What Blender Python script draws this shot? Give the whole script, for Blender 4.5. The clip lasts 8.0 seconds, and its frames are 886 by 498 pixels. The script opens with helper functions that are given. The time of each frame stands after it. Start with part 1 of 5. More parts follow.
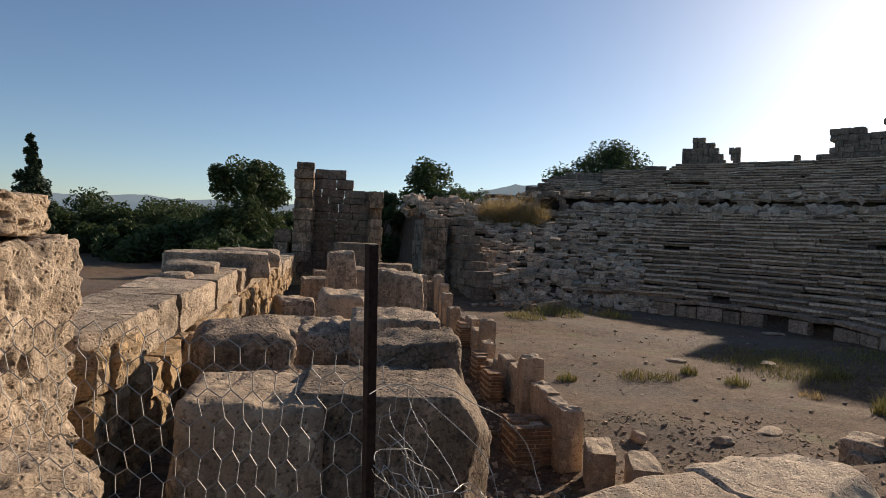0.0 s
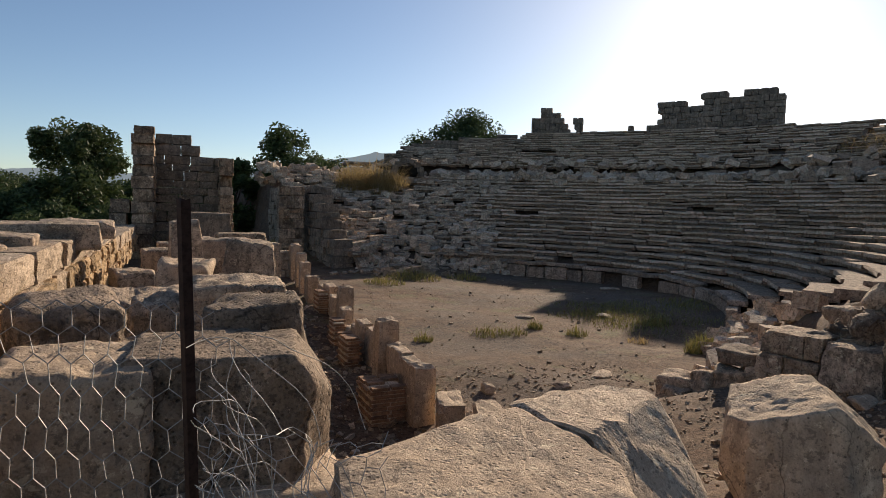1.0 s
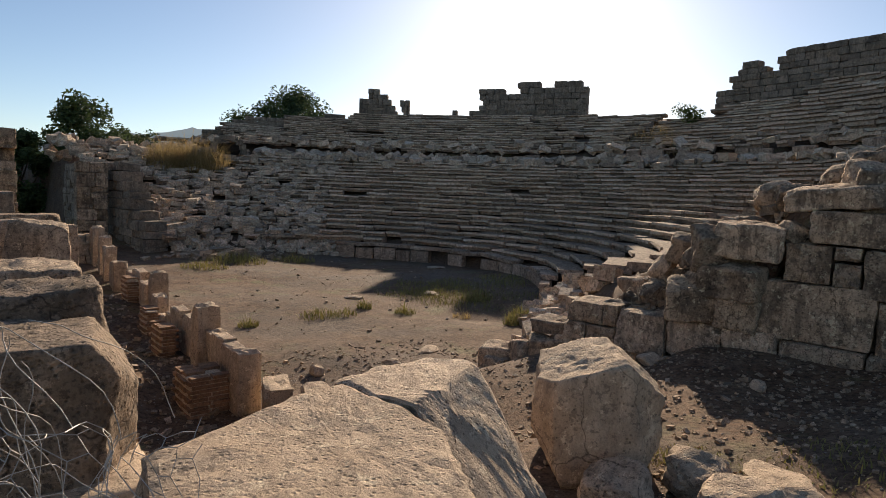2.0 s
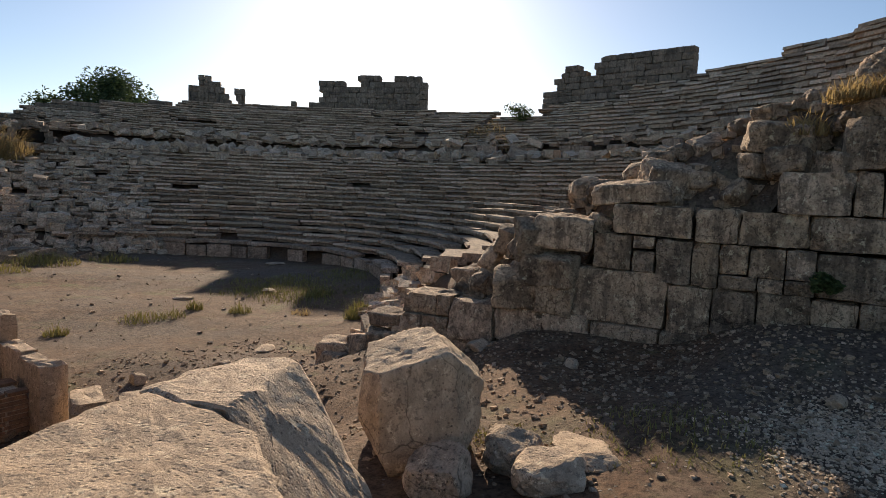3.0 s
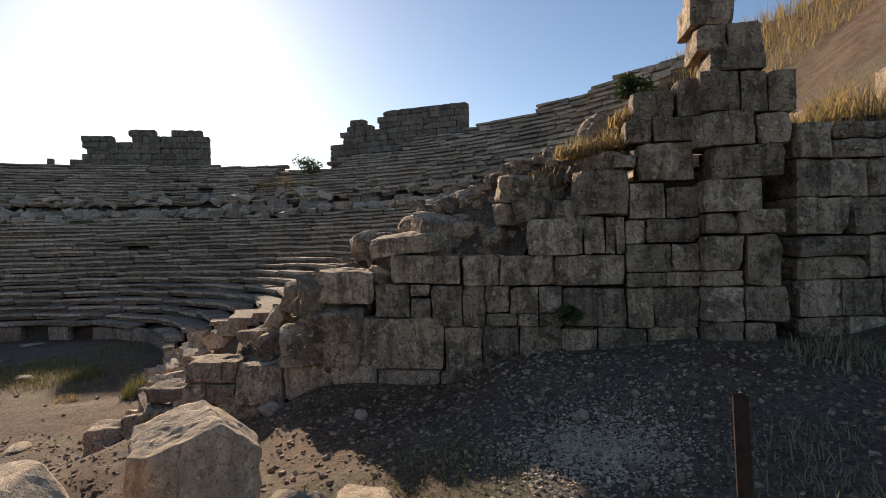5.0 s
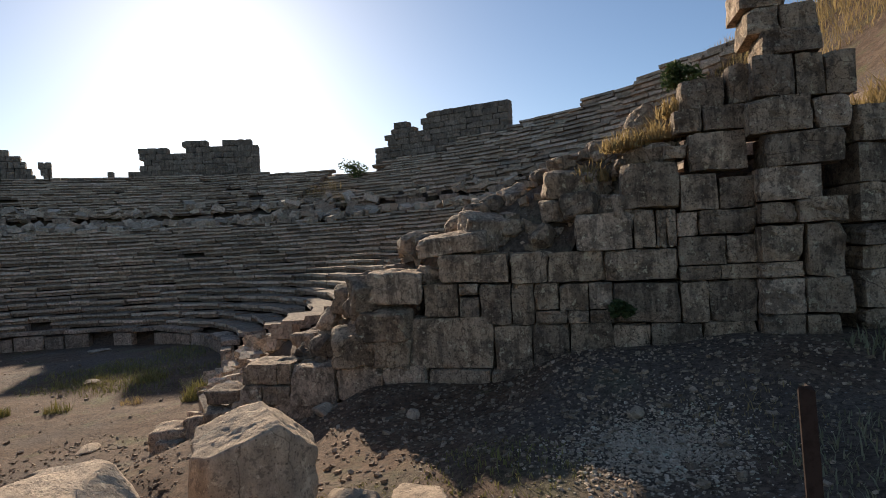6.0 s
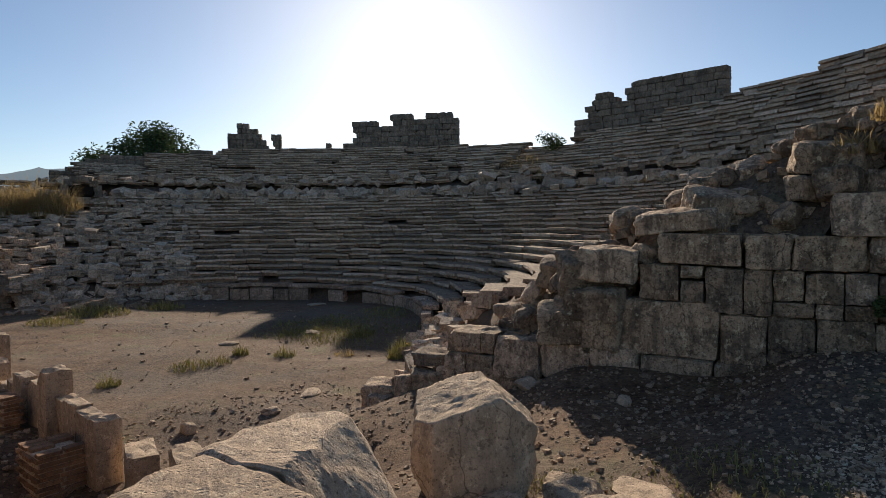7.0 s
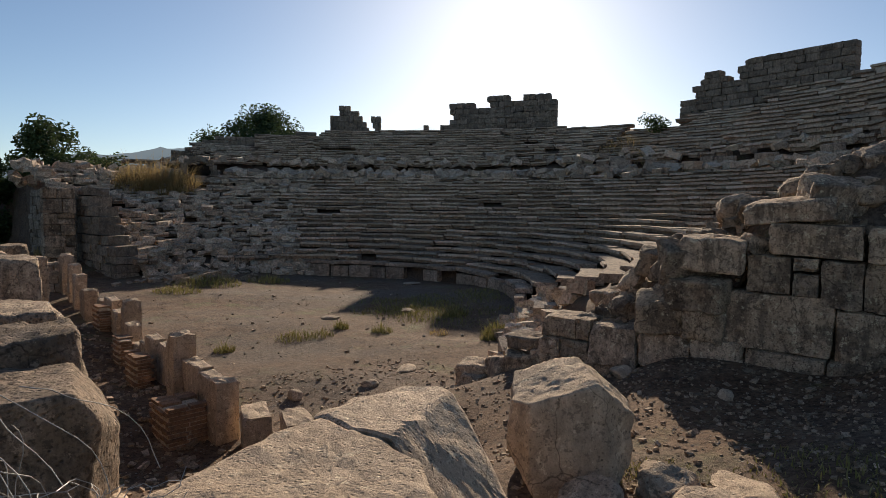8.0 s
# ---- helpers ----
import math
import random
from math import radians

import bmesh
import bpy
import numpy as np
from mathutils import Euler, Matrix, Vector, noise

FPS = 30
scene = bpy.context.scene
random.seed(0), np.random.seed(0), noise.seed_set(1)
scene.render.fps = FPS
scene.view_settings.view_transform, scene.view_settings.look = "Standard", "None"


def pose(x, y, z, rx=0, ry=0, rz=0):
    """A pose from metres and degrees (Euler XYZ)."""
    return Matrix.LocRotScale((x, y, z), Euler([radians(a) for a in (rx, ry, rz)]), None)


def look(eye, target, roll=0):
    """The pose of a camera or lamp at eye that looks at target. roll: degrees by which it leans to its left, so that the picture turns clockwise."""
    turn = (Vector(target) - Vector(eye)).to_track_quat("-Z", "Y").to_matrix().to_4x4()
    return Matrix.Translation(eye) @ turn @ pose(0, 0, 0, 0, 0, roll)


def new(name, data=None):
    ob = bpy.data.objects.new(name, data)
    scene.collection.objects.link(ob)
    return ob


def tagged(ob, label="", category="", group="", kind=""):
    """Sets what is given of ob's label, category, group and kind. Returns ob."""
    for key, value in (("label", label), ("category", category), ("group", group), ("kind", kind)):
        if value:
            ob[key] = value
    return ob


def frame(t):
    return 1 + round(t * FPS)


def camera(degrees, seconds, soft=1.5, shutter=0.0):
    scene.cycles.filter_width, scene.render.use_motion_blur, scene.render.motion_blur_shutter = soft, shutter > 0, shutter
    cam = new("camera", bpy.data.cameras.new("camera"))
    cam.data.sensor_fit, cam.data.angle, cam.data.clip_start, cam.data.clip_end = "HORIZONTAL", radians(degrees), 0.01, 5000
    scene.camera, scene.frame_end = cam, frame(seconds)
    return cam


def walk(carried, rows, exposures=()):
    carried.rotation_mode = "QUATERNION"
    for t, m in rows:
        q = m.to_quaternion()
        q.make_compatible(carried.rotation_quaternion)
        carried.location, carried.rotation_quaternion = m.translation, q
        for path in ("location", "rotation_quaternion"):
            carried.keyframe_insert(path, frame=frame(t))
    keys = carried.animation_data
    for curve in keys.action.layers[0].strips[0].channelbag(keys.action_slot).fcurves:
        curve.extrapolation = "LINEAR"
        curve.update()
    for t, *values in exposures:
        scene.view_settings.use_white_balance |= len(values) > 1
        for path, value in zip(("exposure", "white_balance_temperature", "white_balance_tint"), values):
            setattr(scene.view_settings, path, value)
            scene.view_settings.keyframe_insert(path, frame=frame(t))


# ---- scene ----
cam = camera(70.96, 8.0, soft=0.6)

PATH = [
    (0, pose(-0.189, 0.351, 3.545, 88.59, -2.64, -9.40)),
    (0.5, pose(-0.112, 0.322, 3.495, 87.64, -2.06, -15.08)),
    (1, pose(-0.059, 0.196, 3.495, 86.17, -1.82, -22.10)),
    (1.5, pose(-0.011, 0.263, 3.455, 85.47, -2.06, -29.46)),
    (2, pose(-0.017, 0.188, 3.464, 85.02, -2.26, -37.71)),
    (2.2, pose(-0.021, 0.075, 3.469, 84.71, -1.51, -40.54)),
    (3.3, pose(0.114, 0.002, 3.501, 85.40, -2.61, -54.67)),
    (3.5, pose(0.111, -0.061, 3.528, 85.61, -2.40, -55.76)),
    (4, pose(0.102, -0.127, 3.556, 86.80, -2.06, -60.00)),
    (4.5, pose(0.078, -0.238, 3.590, 88.40, -0.53, -66.01)),
    (4.7, pose(0.021, -0.330, 3.602, 89.08, 0.12, -68.54)),
    (5.25, pose(-0.004, -0.367, 3.601, 89.91, 1.84, -70.58)),
    (5.8, pose(-0.028, -0.403, 3.602, 90.04, 2.97, -68.78)),
    (6, pose(-0.004, -0.355, 3.597, 89.76, 3.06, -65.97)),
    (6.5, pose(0.038, -0.137, 3.603, 88.77, 2.15, -56.94)),
    (7, pose(0.082, 0.118, 3.586, 87.90, 0.53, -48.69)),
    (7.5, pose(-0.019, 0.078, 3.627, 87.20, -0.65, -43.35)),
    (8, pose(-0.088, 0.061, 3.619, 86.22, -0.60, -40.10)),
]
walk(cam, PATH, [(0, 0.3, 6600, 10), (2, 0.5, 6950, 11), (4.5, 0.58, 6850, 10), (6.5, 0.36, 6550, 9), (8, 0.22, 6650, 9)])

# ---- world, sun and exposure ----
SUN_AZ, SUN_EL = radians(46.5), radians(19.2)      # clockwise from +y; height over the horizon
sun_dir = Vector((math.sin(SUN_AZ) * math.cos(SUN_EL), math.cos(SUN_AZ) * math.cos(SUN_EL), math.sin(SUN_EL)))
world = bpy.data.worlds.new("sky")
scene.world = world
world.use_nodes = True
wn = world.node_tree.nodes
sky = wn.new("ShaderNodeTexSky")
sky.sky_type, sky.sun_disc = "NISHITA", False
sky.sun_elevation, sky.sun_rotation = SUN_EL, SUN_AZ
sky.air_density, sky.dust_density, sky.ozone_density, sky.altitude = 0.8, 0.35, 2.4, 100
world.node_tree.links.new(sky.outputs[0], wn["Background"].inputs[0])
wn["Background"].inputs[1].default_value = 0.088
sun = new("sun", bpy.data.lights.new("sun", "SUN"))
sun.data.energy, sun.data.angle, sun.data.color = 5.0, radians(0.6), (1.0, 0.85, 0.68)
sun.matrix_world = look(sun_dir * 60, (0, 0, 0))


# ---- materials ----
def rgb(c):
    return (*c, 1.0)


def shader(name, rough=0.9):
    m = bpy.data.materials.new(name)
    m.use_nodes = True
    nodes, links = m.node_tree.nodes, m.node_tree.links
    b = nodes["Principled BSDF"]
    b.inputs["Roughness"].default_value = rough
    b.inputs["Specular IOR Level"].default_value = 0.25
    return m, nodes, links, b


def tex_noise(nodes, links, scale, detail=4.0, rough=0.6, space=None):
    n = nodes.new("ShaderNodeTexNoise")
    n.inputs["Scale"].default_value, n.inputs["Detail"].default_value, n.inputs["Roughness"].default_value = scale, detail, rough
    if space:
        links.new(space, n.inputs["Vector"])
    return n.outputs["Fac"]


def ramp(nodes, links, fac, stops):
    r = nodes.new("ShaderNodeValToRGB")
    links.new(fac, r.inputs[0])
    e = r.color_ramp.elements
    e[0].position, e[0].color = stops[0][0], rgb(stops[0][1])
    e[1].position, e[1].color = stops[-1][0], rgb(stops[-1][1])
    for p, c in stops[1:-1]:
        k = e.new(p)
        k.color = rgb(c)
    return r.outputs[0]


def mixed(nodes, links, fac, a, b, kind="MIX"):
    m = nodes.new("ShaderNodeMix")
    m.data_type, m.blend_type = "RGBA", kind
    for slot, v in ((0, fac), (6, a), (7, b)):
        if isinstance(v, (int, float)):
            m.inputs[slot].default_value = v
        elif isinstance(v, tuple):
            m.inputs[slot].default_value = rgb(v)
        else:
            links.new(v, m.inputs[slot])
    return m.outputs[2]


def stone(name, pale, mid, dark, stain=0.5, bump=0.35, fine=42.0, tint=0.25, island=False, gritty=0.42, pocks=0.44):
    """Weathered limestone: broad tone, mottling, dark lichen patches, pits and grain, all in metres."""
    pale, mid, dark = (tuple(v * k for v, k in zip(c, (1.10, 0.965, 0.835))) for c in (pale, mid, dark))
    m, nodes, links, b = shader(name, 0.93)
    pos = nodes.new("ShaderNodeNewGeometry").outputs["Position"]
    broad = tex_noise(nodes, links, 0.9, 3, 0.55, pos)
    mott = tex_noise(nodes, links, 5.5, 6, 0.68, pos)
    grain = tex_noise(nodes, links, fine, 5, 0.7, pos)
    col = ramp(nodes, links, mott, [(0.40, mid), (0.5, tuple((a + c) / 2 for a, c in zip(pale, mid))), (0.60, pale)])
    col = mixed(nodes, links, ramp(nodes, links, broad, [(0.36, (0, 0, 0)), (0.66, (1, 1, 1))]), col, mixed(nodes, links, 0.55, col, mid))
    # lichen and soot in patches with ragged rims
    n1 = tex_noise(nodes, links, 2.3, 8, 0.72, pos)
    patch = ramp(nodes, links, n1, [(0.53 - 0.05 * stain, (0, 0, 0)), (0.60 - 0.05 * stain, (0.85, 0.85, 0.85))])
    mul = nodes.new("ShaderNodeMath")
    mul.operation = "MULTIPLY"
    links.new(patch, mul.inputs[0])
    mul.inputs[1].default_value = stain
    col = mixed(nodes, links, mul.outputs[0], col, dark)
    # run-off streaks down the faces
    mp = nodes.new("ShaderNodeMapping")
    mp.inputs["Scale"].default_value = (1.0, 1.0, 0.16)
    links.new(pos, mp.inputs["Vector"])
    streak = tex_noise(nodes, links, 5.2, 6, 0.7, mp.outputs[0])
    col = mixed(nodes, links, ramp(nodes, links, streak, [(0.52, (0, 0, 0)), (0.62, (stain, stain, stain))]), col, mixed(nodes, links, 0.8, col, dark))
    col = mixed(nodes, links, ramp(nodes, links, streak, [(0.36, (0.55, 0.55, 0.55)), (0.45, (0, 0, 0))]), col, tuple(min(0.8, v * 1.12) for v in pale))
    # grain, pock marks and hairline cracks
    col = mixed(nodes, links, gritty, col, ramp(nodes, links, grain, [(0.38, (0.22, 0.20, 0.18)), (0.47, (0.85, 0.84, 0.83)), (0.55, (1.1, 1.1, 1.1))]), "MULTIPLY")
    spots = ramp(nodes, links, tex_noise(nodes, links, 15, 5, 0.75, pos), [(0.555, (0, 0, 0)), (0.59, (0.9, 0.9, 0.9))])
    col = mixed(nodes, links, spots, col, mixed(nodes, links, 0.75, col, dark))
    pale_spots = ramp(nodes, links, tex_noise(nodes, links, 8.3, 6, 0.75, pos), [(0.58, (0, 0, 0)), (0.62, (0.8, 0.8, 0.8))])
    col = mixed(nodes, links, pale_spots, col, tuple(min(0.8, v * 1.25) for v in pale))
    warp = nodes.new("ShaderNodeMix")
    warp.data_type, warp.blend_type = "RGBA", "ADD"
    warp.inputs[0].default_value = 0.25
    links.new(pos, warp.inputs[6])
    wn2 = nodes.new("ShaderNodeTexNoise")
    wn2.inputs["Scale"].default_value, wn2.inputs["Detail"].default_value = 3.0, 5.0
    links.new(pos, wn2.inputs["Vector"])
    links.new(wn2.outputs["Color"], warp.inputs[7])
    crack = nodes.new("ShaderNodeTexVoronoi")
    crack.feature = "DISTANCE_TO_EDGE"
    crack.inputs["Scale"].default_value = 1.7
    links.new(warp.outputs[2], crack.inputs["Vector"])
    line = ramp(nodes, links, crack.outputs["Distance"], [(0.003, (0.35, 0.33, 0.31)), (0.012, (1, 1, 1))])
    where = ramp(nodes, links, tex_noise(nodes, links, 1.1, 2, 0.5, pos), [(0.50, (0, 0, 0)), (0.58, (0.85, 0.85, 0.85))])
    col = mixed(nodes, links, where, col, mixed(nodes, links, 1.0, col, line, "MULTIPLY"))
    # solution pits, in places
    pits = nodes.new("ShaderNodeTexVoronoi")
    pits.inputs["Scale"].default_value = 26
    links.new(pos, pits.inputs["Vector"])
    pit = ramp(nodes, links, pits.outputs["Distance"], [(0.08, (0, 0, 0)), (0.35, (1, 1, 1))])
    pocked = ramp(nodes, links, tex_noise(nodes, links, 2.7, 4, 0.6, pos), [(pocks, (0, 0, 0)), (pocks + 0.12, (0.8, 0.8, 0.8))])
    hole = ramp(nodes, links, pits.outputs["Distance"], [(0.14, (0.30, 0.28, 0.26)), (0.26, (1, 1, 1))])
    col = mixed(nodes, links, pocked, col, mixed(nodes, links, 1.0, col, hole, "MULTIPLY"))
    # each stone its own tone
    if island:
        rnd = nodes.new("ShaderNodeNewGeometry").outputs["Random Per Island"]
    else:
        rnd = nodes.new("ShaderNodeObjectInfo").outputs["Random"]
    tone = ramp(nodes, links, rnd, [(0.0, (1 - tint, 1 - tint, 1 - tint)), (0.5, (1 - tint * 0.45, 1 - tint * 0.5, 1 - tint * 0.6)), (1.0, (1, 1, 1))])
    col = mixed(nodes, links, 1.0, col, tone, "MULTIPLY")
    links.new(col, b.inputs["Base Color"])
    h = mixed(nodes, links, 0.25, mixed(nodes, links, 0.3, mott, pit), grain)
    bp = nodes.new("ShaderNodeBump")
    bp.inputs["Strength"].default_value, bp.inputs["Distance"].default_value = min(1.0, bump * 1.3), 0.075
    links.new(mixed(nodes, links, 0.08, h, line), bp.inputs["Height"])
    links.new(bp.outputs[0], b.inputs["Normal"])
    return m


M_BLOCK = stone("weathered_limestone", (0.62, 0.54, 0.45), (0.42, 0.36, 0.30), (0.13, 0.115, 0.10), 0.62, 0.8)
M_FRESH = stone("pale_limestone", (0.62, 0.54, 0.445), (0.46, 0.39, 0.315), (0.20, 0.175, 0.15), 0.40, 0.5, 70, 0.25, False, 0.3)
M_WALL = stone("ashlar_limestone", (0.67, 0.56, 0.45), (0.42, 0.345, 0.275), (0.10, 0.085, 0.072), 0.74, 0.8, 36, 0.5)
M_PITTED = stone("pitted_limestone", (0.60, 0.53, 0.45), (0.46, 0.40, 0.33), (0.17, 0.15, 0.13), 0.45, 0.8, 60, 0.25, False, 0.6, 0.22)
M_DARK = stone("darker_limestone", (0.40, 0.34, 0.285), (0.26, 0.22, 0.18), (0.09, 0.08, 0.07), 0.6, 0.8)
M_GOLD = stone("ochre_limestone", (0.55, 0.43, 0.28), (0.42, 0.32, 0.20), (0.19, 0.17, 0.14), 0.45, 0.6)
M_SEAT = stone("seat_limestone", (0.60, 0.50, 0.425), (0.40, 0.325, 0.272), (0.16, 0.132, 0.112), 0.5, 0.6, 14, 0.38, gritty=0.75)
M_SEATS = stone("seat_limestone_joined", (0.60, 0.50, 0.425), (0.40, 0.325, 0.272), (0.16, 0.132, 0.112), 0.5, 0.6, 14, 0.5, True, gritty=0.75)
# lip tone: pale from wear, with the light along seat edges painted in
M_LIP = stone("worn_lit_seat_edge", (0.80, 0.71, 0.62), (0.70, 0.60, 0.51), (0.27, 0.235, 0.205), 0.4, 0.5, 14, 0.5, True, gritty=0.75)
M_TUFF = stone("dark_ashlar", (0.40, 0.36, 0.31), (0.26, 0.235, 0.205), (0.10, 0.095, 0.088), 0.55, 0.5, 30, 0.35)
M_BRICK = stone("fired_brick", (0.42, 0.28, 0.19), (0.31, 0.20, 0.135), (0.14, 0.105, 0.085), 0.35, 0.3, 60, 0.35)
M_PEBBLE = stone("rubble_limestone", (0.58, 0.49, 0.40), (0.36, 0.30, 0.24), (0.16, 0.135, 0.11), 0.35, 0.4, 40, 0.5, True)

# tread tone: dust, darkened further to paint shade on the sunlit rows
M_TREAD = stone("dusty_shaded_tread", (0.36, 0.30, 0.245), (0.24, 0.20, 0.16), (0.12, 0.10, 0.085), 0.5, 0.5, 14, 0.3, True, gritty=0.75)
M_CHIP = stone("pale_chip", (0.76, 0.68, 0.59), (0.64, 0.56, 0.47), (0.35, 0.30, 0.25), 0.3, 0.3, 40, 0.35, True)


def earth():
    m, nodes, links, b = shader("dry_earth", 0.97)
    pos = nodes.new("ShaderNodeNewGeometry").outputs["Position"]
    broad = tex_noise(nodes, links, 0.22, 4, 0.6, pos)
    mid = tex_noise(nodes, links, 1.7, 6, 0.66, pos)
    fine = tex_noise(nodes, links, 13, 8, 0.78, pos)
    col = ramp(nodes, links, mid, [(0.32, (0.112, 0.061, 0.034)), (0.5, (0.176, 0.104, 0.061)), (0.68, (0.235, 0.151, 0.092))])
    grass = ramp(nodes, links, tex_noise(nodes, links, 0.65, 7, 0.7, pos), [(0.54, (0, 0, 0)), (0.66, (1, 1, 1))])
    col = mixed(nodes, links, grass, col, (0.17, 0.145, 0.065))
    grey = ramp(nodes, links, broad, [(0.46, (0, 0, 0)), (0.62, (1, 1, 1))])
    col = mixed(nodes, links, grey, col, mixed(nodes, links, 0.6, col, (0.16, 0.132, 0.108)))
    col = mixed(nodes, links, 0.8, col, ramp(nodes, links, fine, [(0.40, (0.22, 0.20, 0.18)), (0.50, (0.8, 0.79, 0.78)), (0.60, (1.15, 1.15, 1.15))]), "MULTIPLY")
    litter = ramp(nodes, links, tex_noise(nodes, links, 5.5, 8, 0.8, pos), [(0.55, (0, 0, 0)), (0.62, (0.75, 0.75, 0.75))])
    col = mixed(nodes, links, litter, col, (0.10, 0.075, 0.05))
    vor = nodes.new("ShaderNodeTexVoronoi")
    vor.inputs["Scale"].default_value = 14
    links.new(pos, vor.inputs["Vector"])
    peb = ramp(nodes, links, vor.outputs["Distance"], [(0.14, (1, 1, 1)), (0.24, (0, 0, 0))])
    scat = ramp(nodes, links, tex_noise(nodes, links, 3.1, 3, 0.5, pos), [(0.5, (0, 0, 0)), (0.6, (0.7, 0.7, 0.7))])
    both = mixed(nodes, links, 1.0, peb, scat, "MULTIPLY")
    col = mixed(nodes, links, both, col, (0.36, 0.33, 0.29))
    links.new(col, b.inputs["Base Color"])
    bp = nodes.new("ShaderNodeBump")
    bp.inputs["Strength"].default_value, bp.inputs["Distance"].default_value = 1.0, 0.11
    links.new(mixed(nodes, links, 0.5, mixed(nodes, links, 0.4, mid, fine), both), bp.inputs["Height"])
    links.new(bp.outputs[0], b.inputs["Normal"])
    return m


M_EARTH = earth()


def leafy(name, a, b2, c, rough=0.6, scale=0.8, thin=0.0):
    m, nodes, links, b = shader(name, rough)
    pos = nodes.new("ShaderNodeNewGeometry").outputs["Position"]
    rnd = nodes.new("ShaderNodeNewGeometry").outputs["Random Per Island"]
    col = ramp(nodes, links, rnd, [(0.0, a), (0.5, b2), (1.0, c)])
    col = mixed(nodes, links, 0.5, col, ramp(nodes, links, tex_noise(nodes, links, scale, 4, 0.6, pos), [(0.3, (0.5, 0.5, 0.5)), (0.7, (1, 1, 1))]), "MULTIPLY")
    links.new(col, b.inputs["Base Color"])
    if thin:                                            # blades let the light through
        glow, both = nodes.new("ShaderNodeBsdfTranslucent"), nodes.new("ShaderNodeMixShader")
        links.new(col, glow.inputs["Color"])
        both.inputs[0].default_value = thin
        links.new(b.outputs[0], both.inputs[1])
        links.new(glow.outputs[0], both.inputs[2])
        links.new(both.outputs[0], nodes["Material Output"].inputs["Surface"])
    return m


M_LEAF = leafy("leaves", (0.045, 0.07, 0.025), (0.075, 0.11, 0.036), (0.13, 0.16, 0.058), 0.6, 0.8, 0.3)
M_CYPRESS = leafy("cypress_leaves", (0.03, 0.05, 0.022), (0.05, 0.075, 0.03), (0.08, 0.10, 0.04))
M_DRY = leafy("dry_grass", (0.38, 0.27, 0.12), (0.46, 0.33, 0.15), (0.30, 0.22, 0.10), 0.8, 2.0, 0.5)
M_WEED = leafy("green_weed", (0.20, 0.19, 0.06), (0.32, 0.28, 0.09), (0.36, 0.29, 0.12), 0.8, 2.0, 0.22)
M_BARK = stone("bark", (0.16, 0.12, 0.09), (0.10, 0.08, 0.06), (0.05, 0.04, 0.03), 0.3, 0.6)
# near-black colour that paints the shade inside the passage mouth
M_HOLLOW_SHADE = stone("painted_hollow_shade", (0.03, 0.026, 0.022), (0.02, 0.018, 0.015), (0.012, 0.011, 0.01), 0.4, 0.5)
M_SCREE = leafy("twigs", (0.30, 0.27, 0.15), (0.38, 0.34, 0.21), (0.22, 0.20, 0.10), 0.9, 0.8, 0.3)


def metal(name, base, rust, rough, met, amount):
    m, nodes, links, b = shader(name, rough)
    b.inputs["Metallic"].default_value = met
    pos = nodes.new("ShaderNodeNewGeometry").outputs["Position"]
    n = tex_noise(nodes, links, 35, 5, 0.7, pos)
    links.new(ramp(nodes, links, n, [(0.5 - amount, base), (0.7 - amount, rust)]), b.inputs["Base Color"])
    bp = nodes.new("ShaderNodeBump")
    bp.inputs["Strength"].default_value, bp.inputs["Distance"].default_value = 0.3, 0.004
    links.new(n, bp.inputs["Height"])
    links.new(bp.outputs[0], b.inputs["Normal"])
    return m


M_POST = metal("rusty_iron", (0.06, 0.034, 0.024), (0.032, 0.017, 0.012), 0.8, 0.2, 0.05)
M_WIRE = metal("galvanised_wire", (0.40, 0.38, 0.35), (0.26, 0.22, 0.17), 0.6, 0.15, 0.0)


# distance haze painted as a glow: coloured emission over a near-black base
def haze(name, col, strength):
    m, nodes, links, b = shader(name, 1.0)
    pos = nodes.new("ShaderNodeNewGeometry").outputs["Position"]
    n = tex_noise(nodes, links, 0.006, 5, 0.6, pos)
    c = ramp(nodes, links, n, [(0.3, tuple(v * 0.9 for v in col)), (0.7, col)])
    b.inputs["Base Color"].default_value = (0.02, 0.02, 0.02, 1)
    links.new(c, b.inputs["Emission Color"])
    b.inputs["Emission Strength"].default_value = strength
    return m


M_MOUNT = haze("haze_glow_mountain", (0.80, 0.88, 0.95), 1.0)
M_HILL = haze("haze_glow_hill", (0.20, 0.25, 0.29), 0.75)


# ---- mesh helpers ----
def mesh_from(name, verts, faces, mat, smooth=False):
    me = bpy.data.meshes.new(name)
    me.from_pydata([tuple(v) for v in verts], [], faces)
    me.materials.append(mat)
    if smooth:
        me.shade_smooth()
    me.update()
    return me


def part(name, me, parent, m=None, label=""):
    ob = new(name, me)
    ob.parent = parent
    if m is not None:
        ob.matrix_basis = m
    if label:
        ob["label"] = label
    return ob


def thing(name, label, category, m=None, group="", kind=""):
    ob = new(name)
    ob.empty_display_size = 0.2
    if m is not None:
        ob.matrix_basis = m
    return tagged(ob, label, category, group, kind)


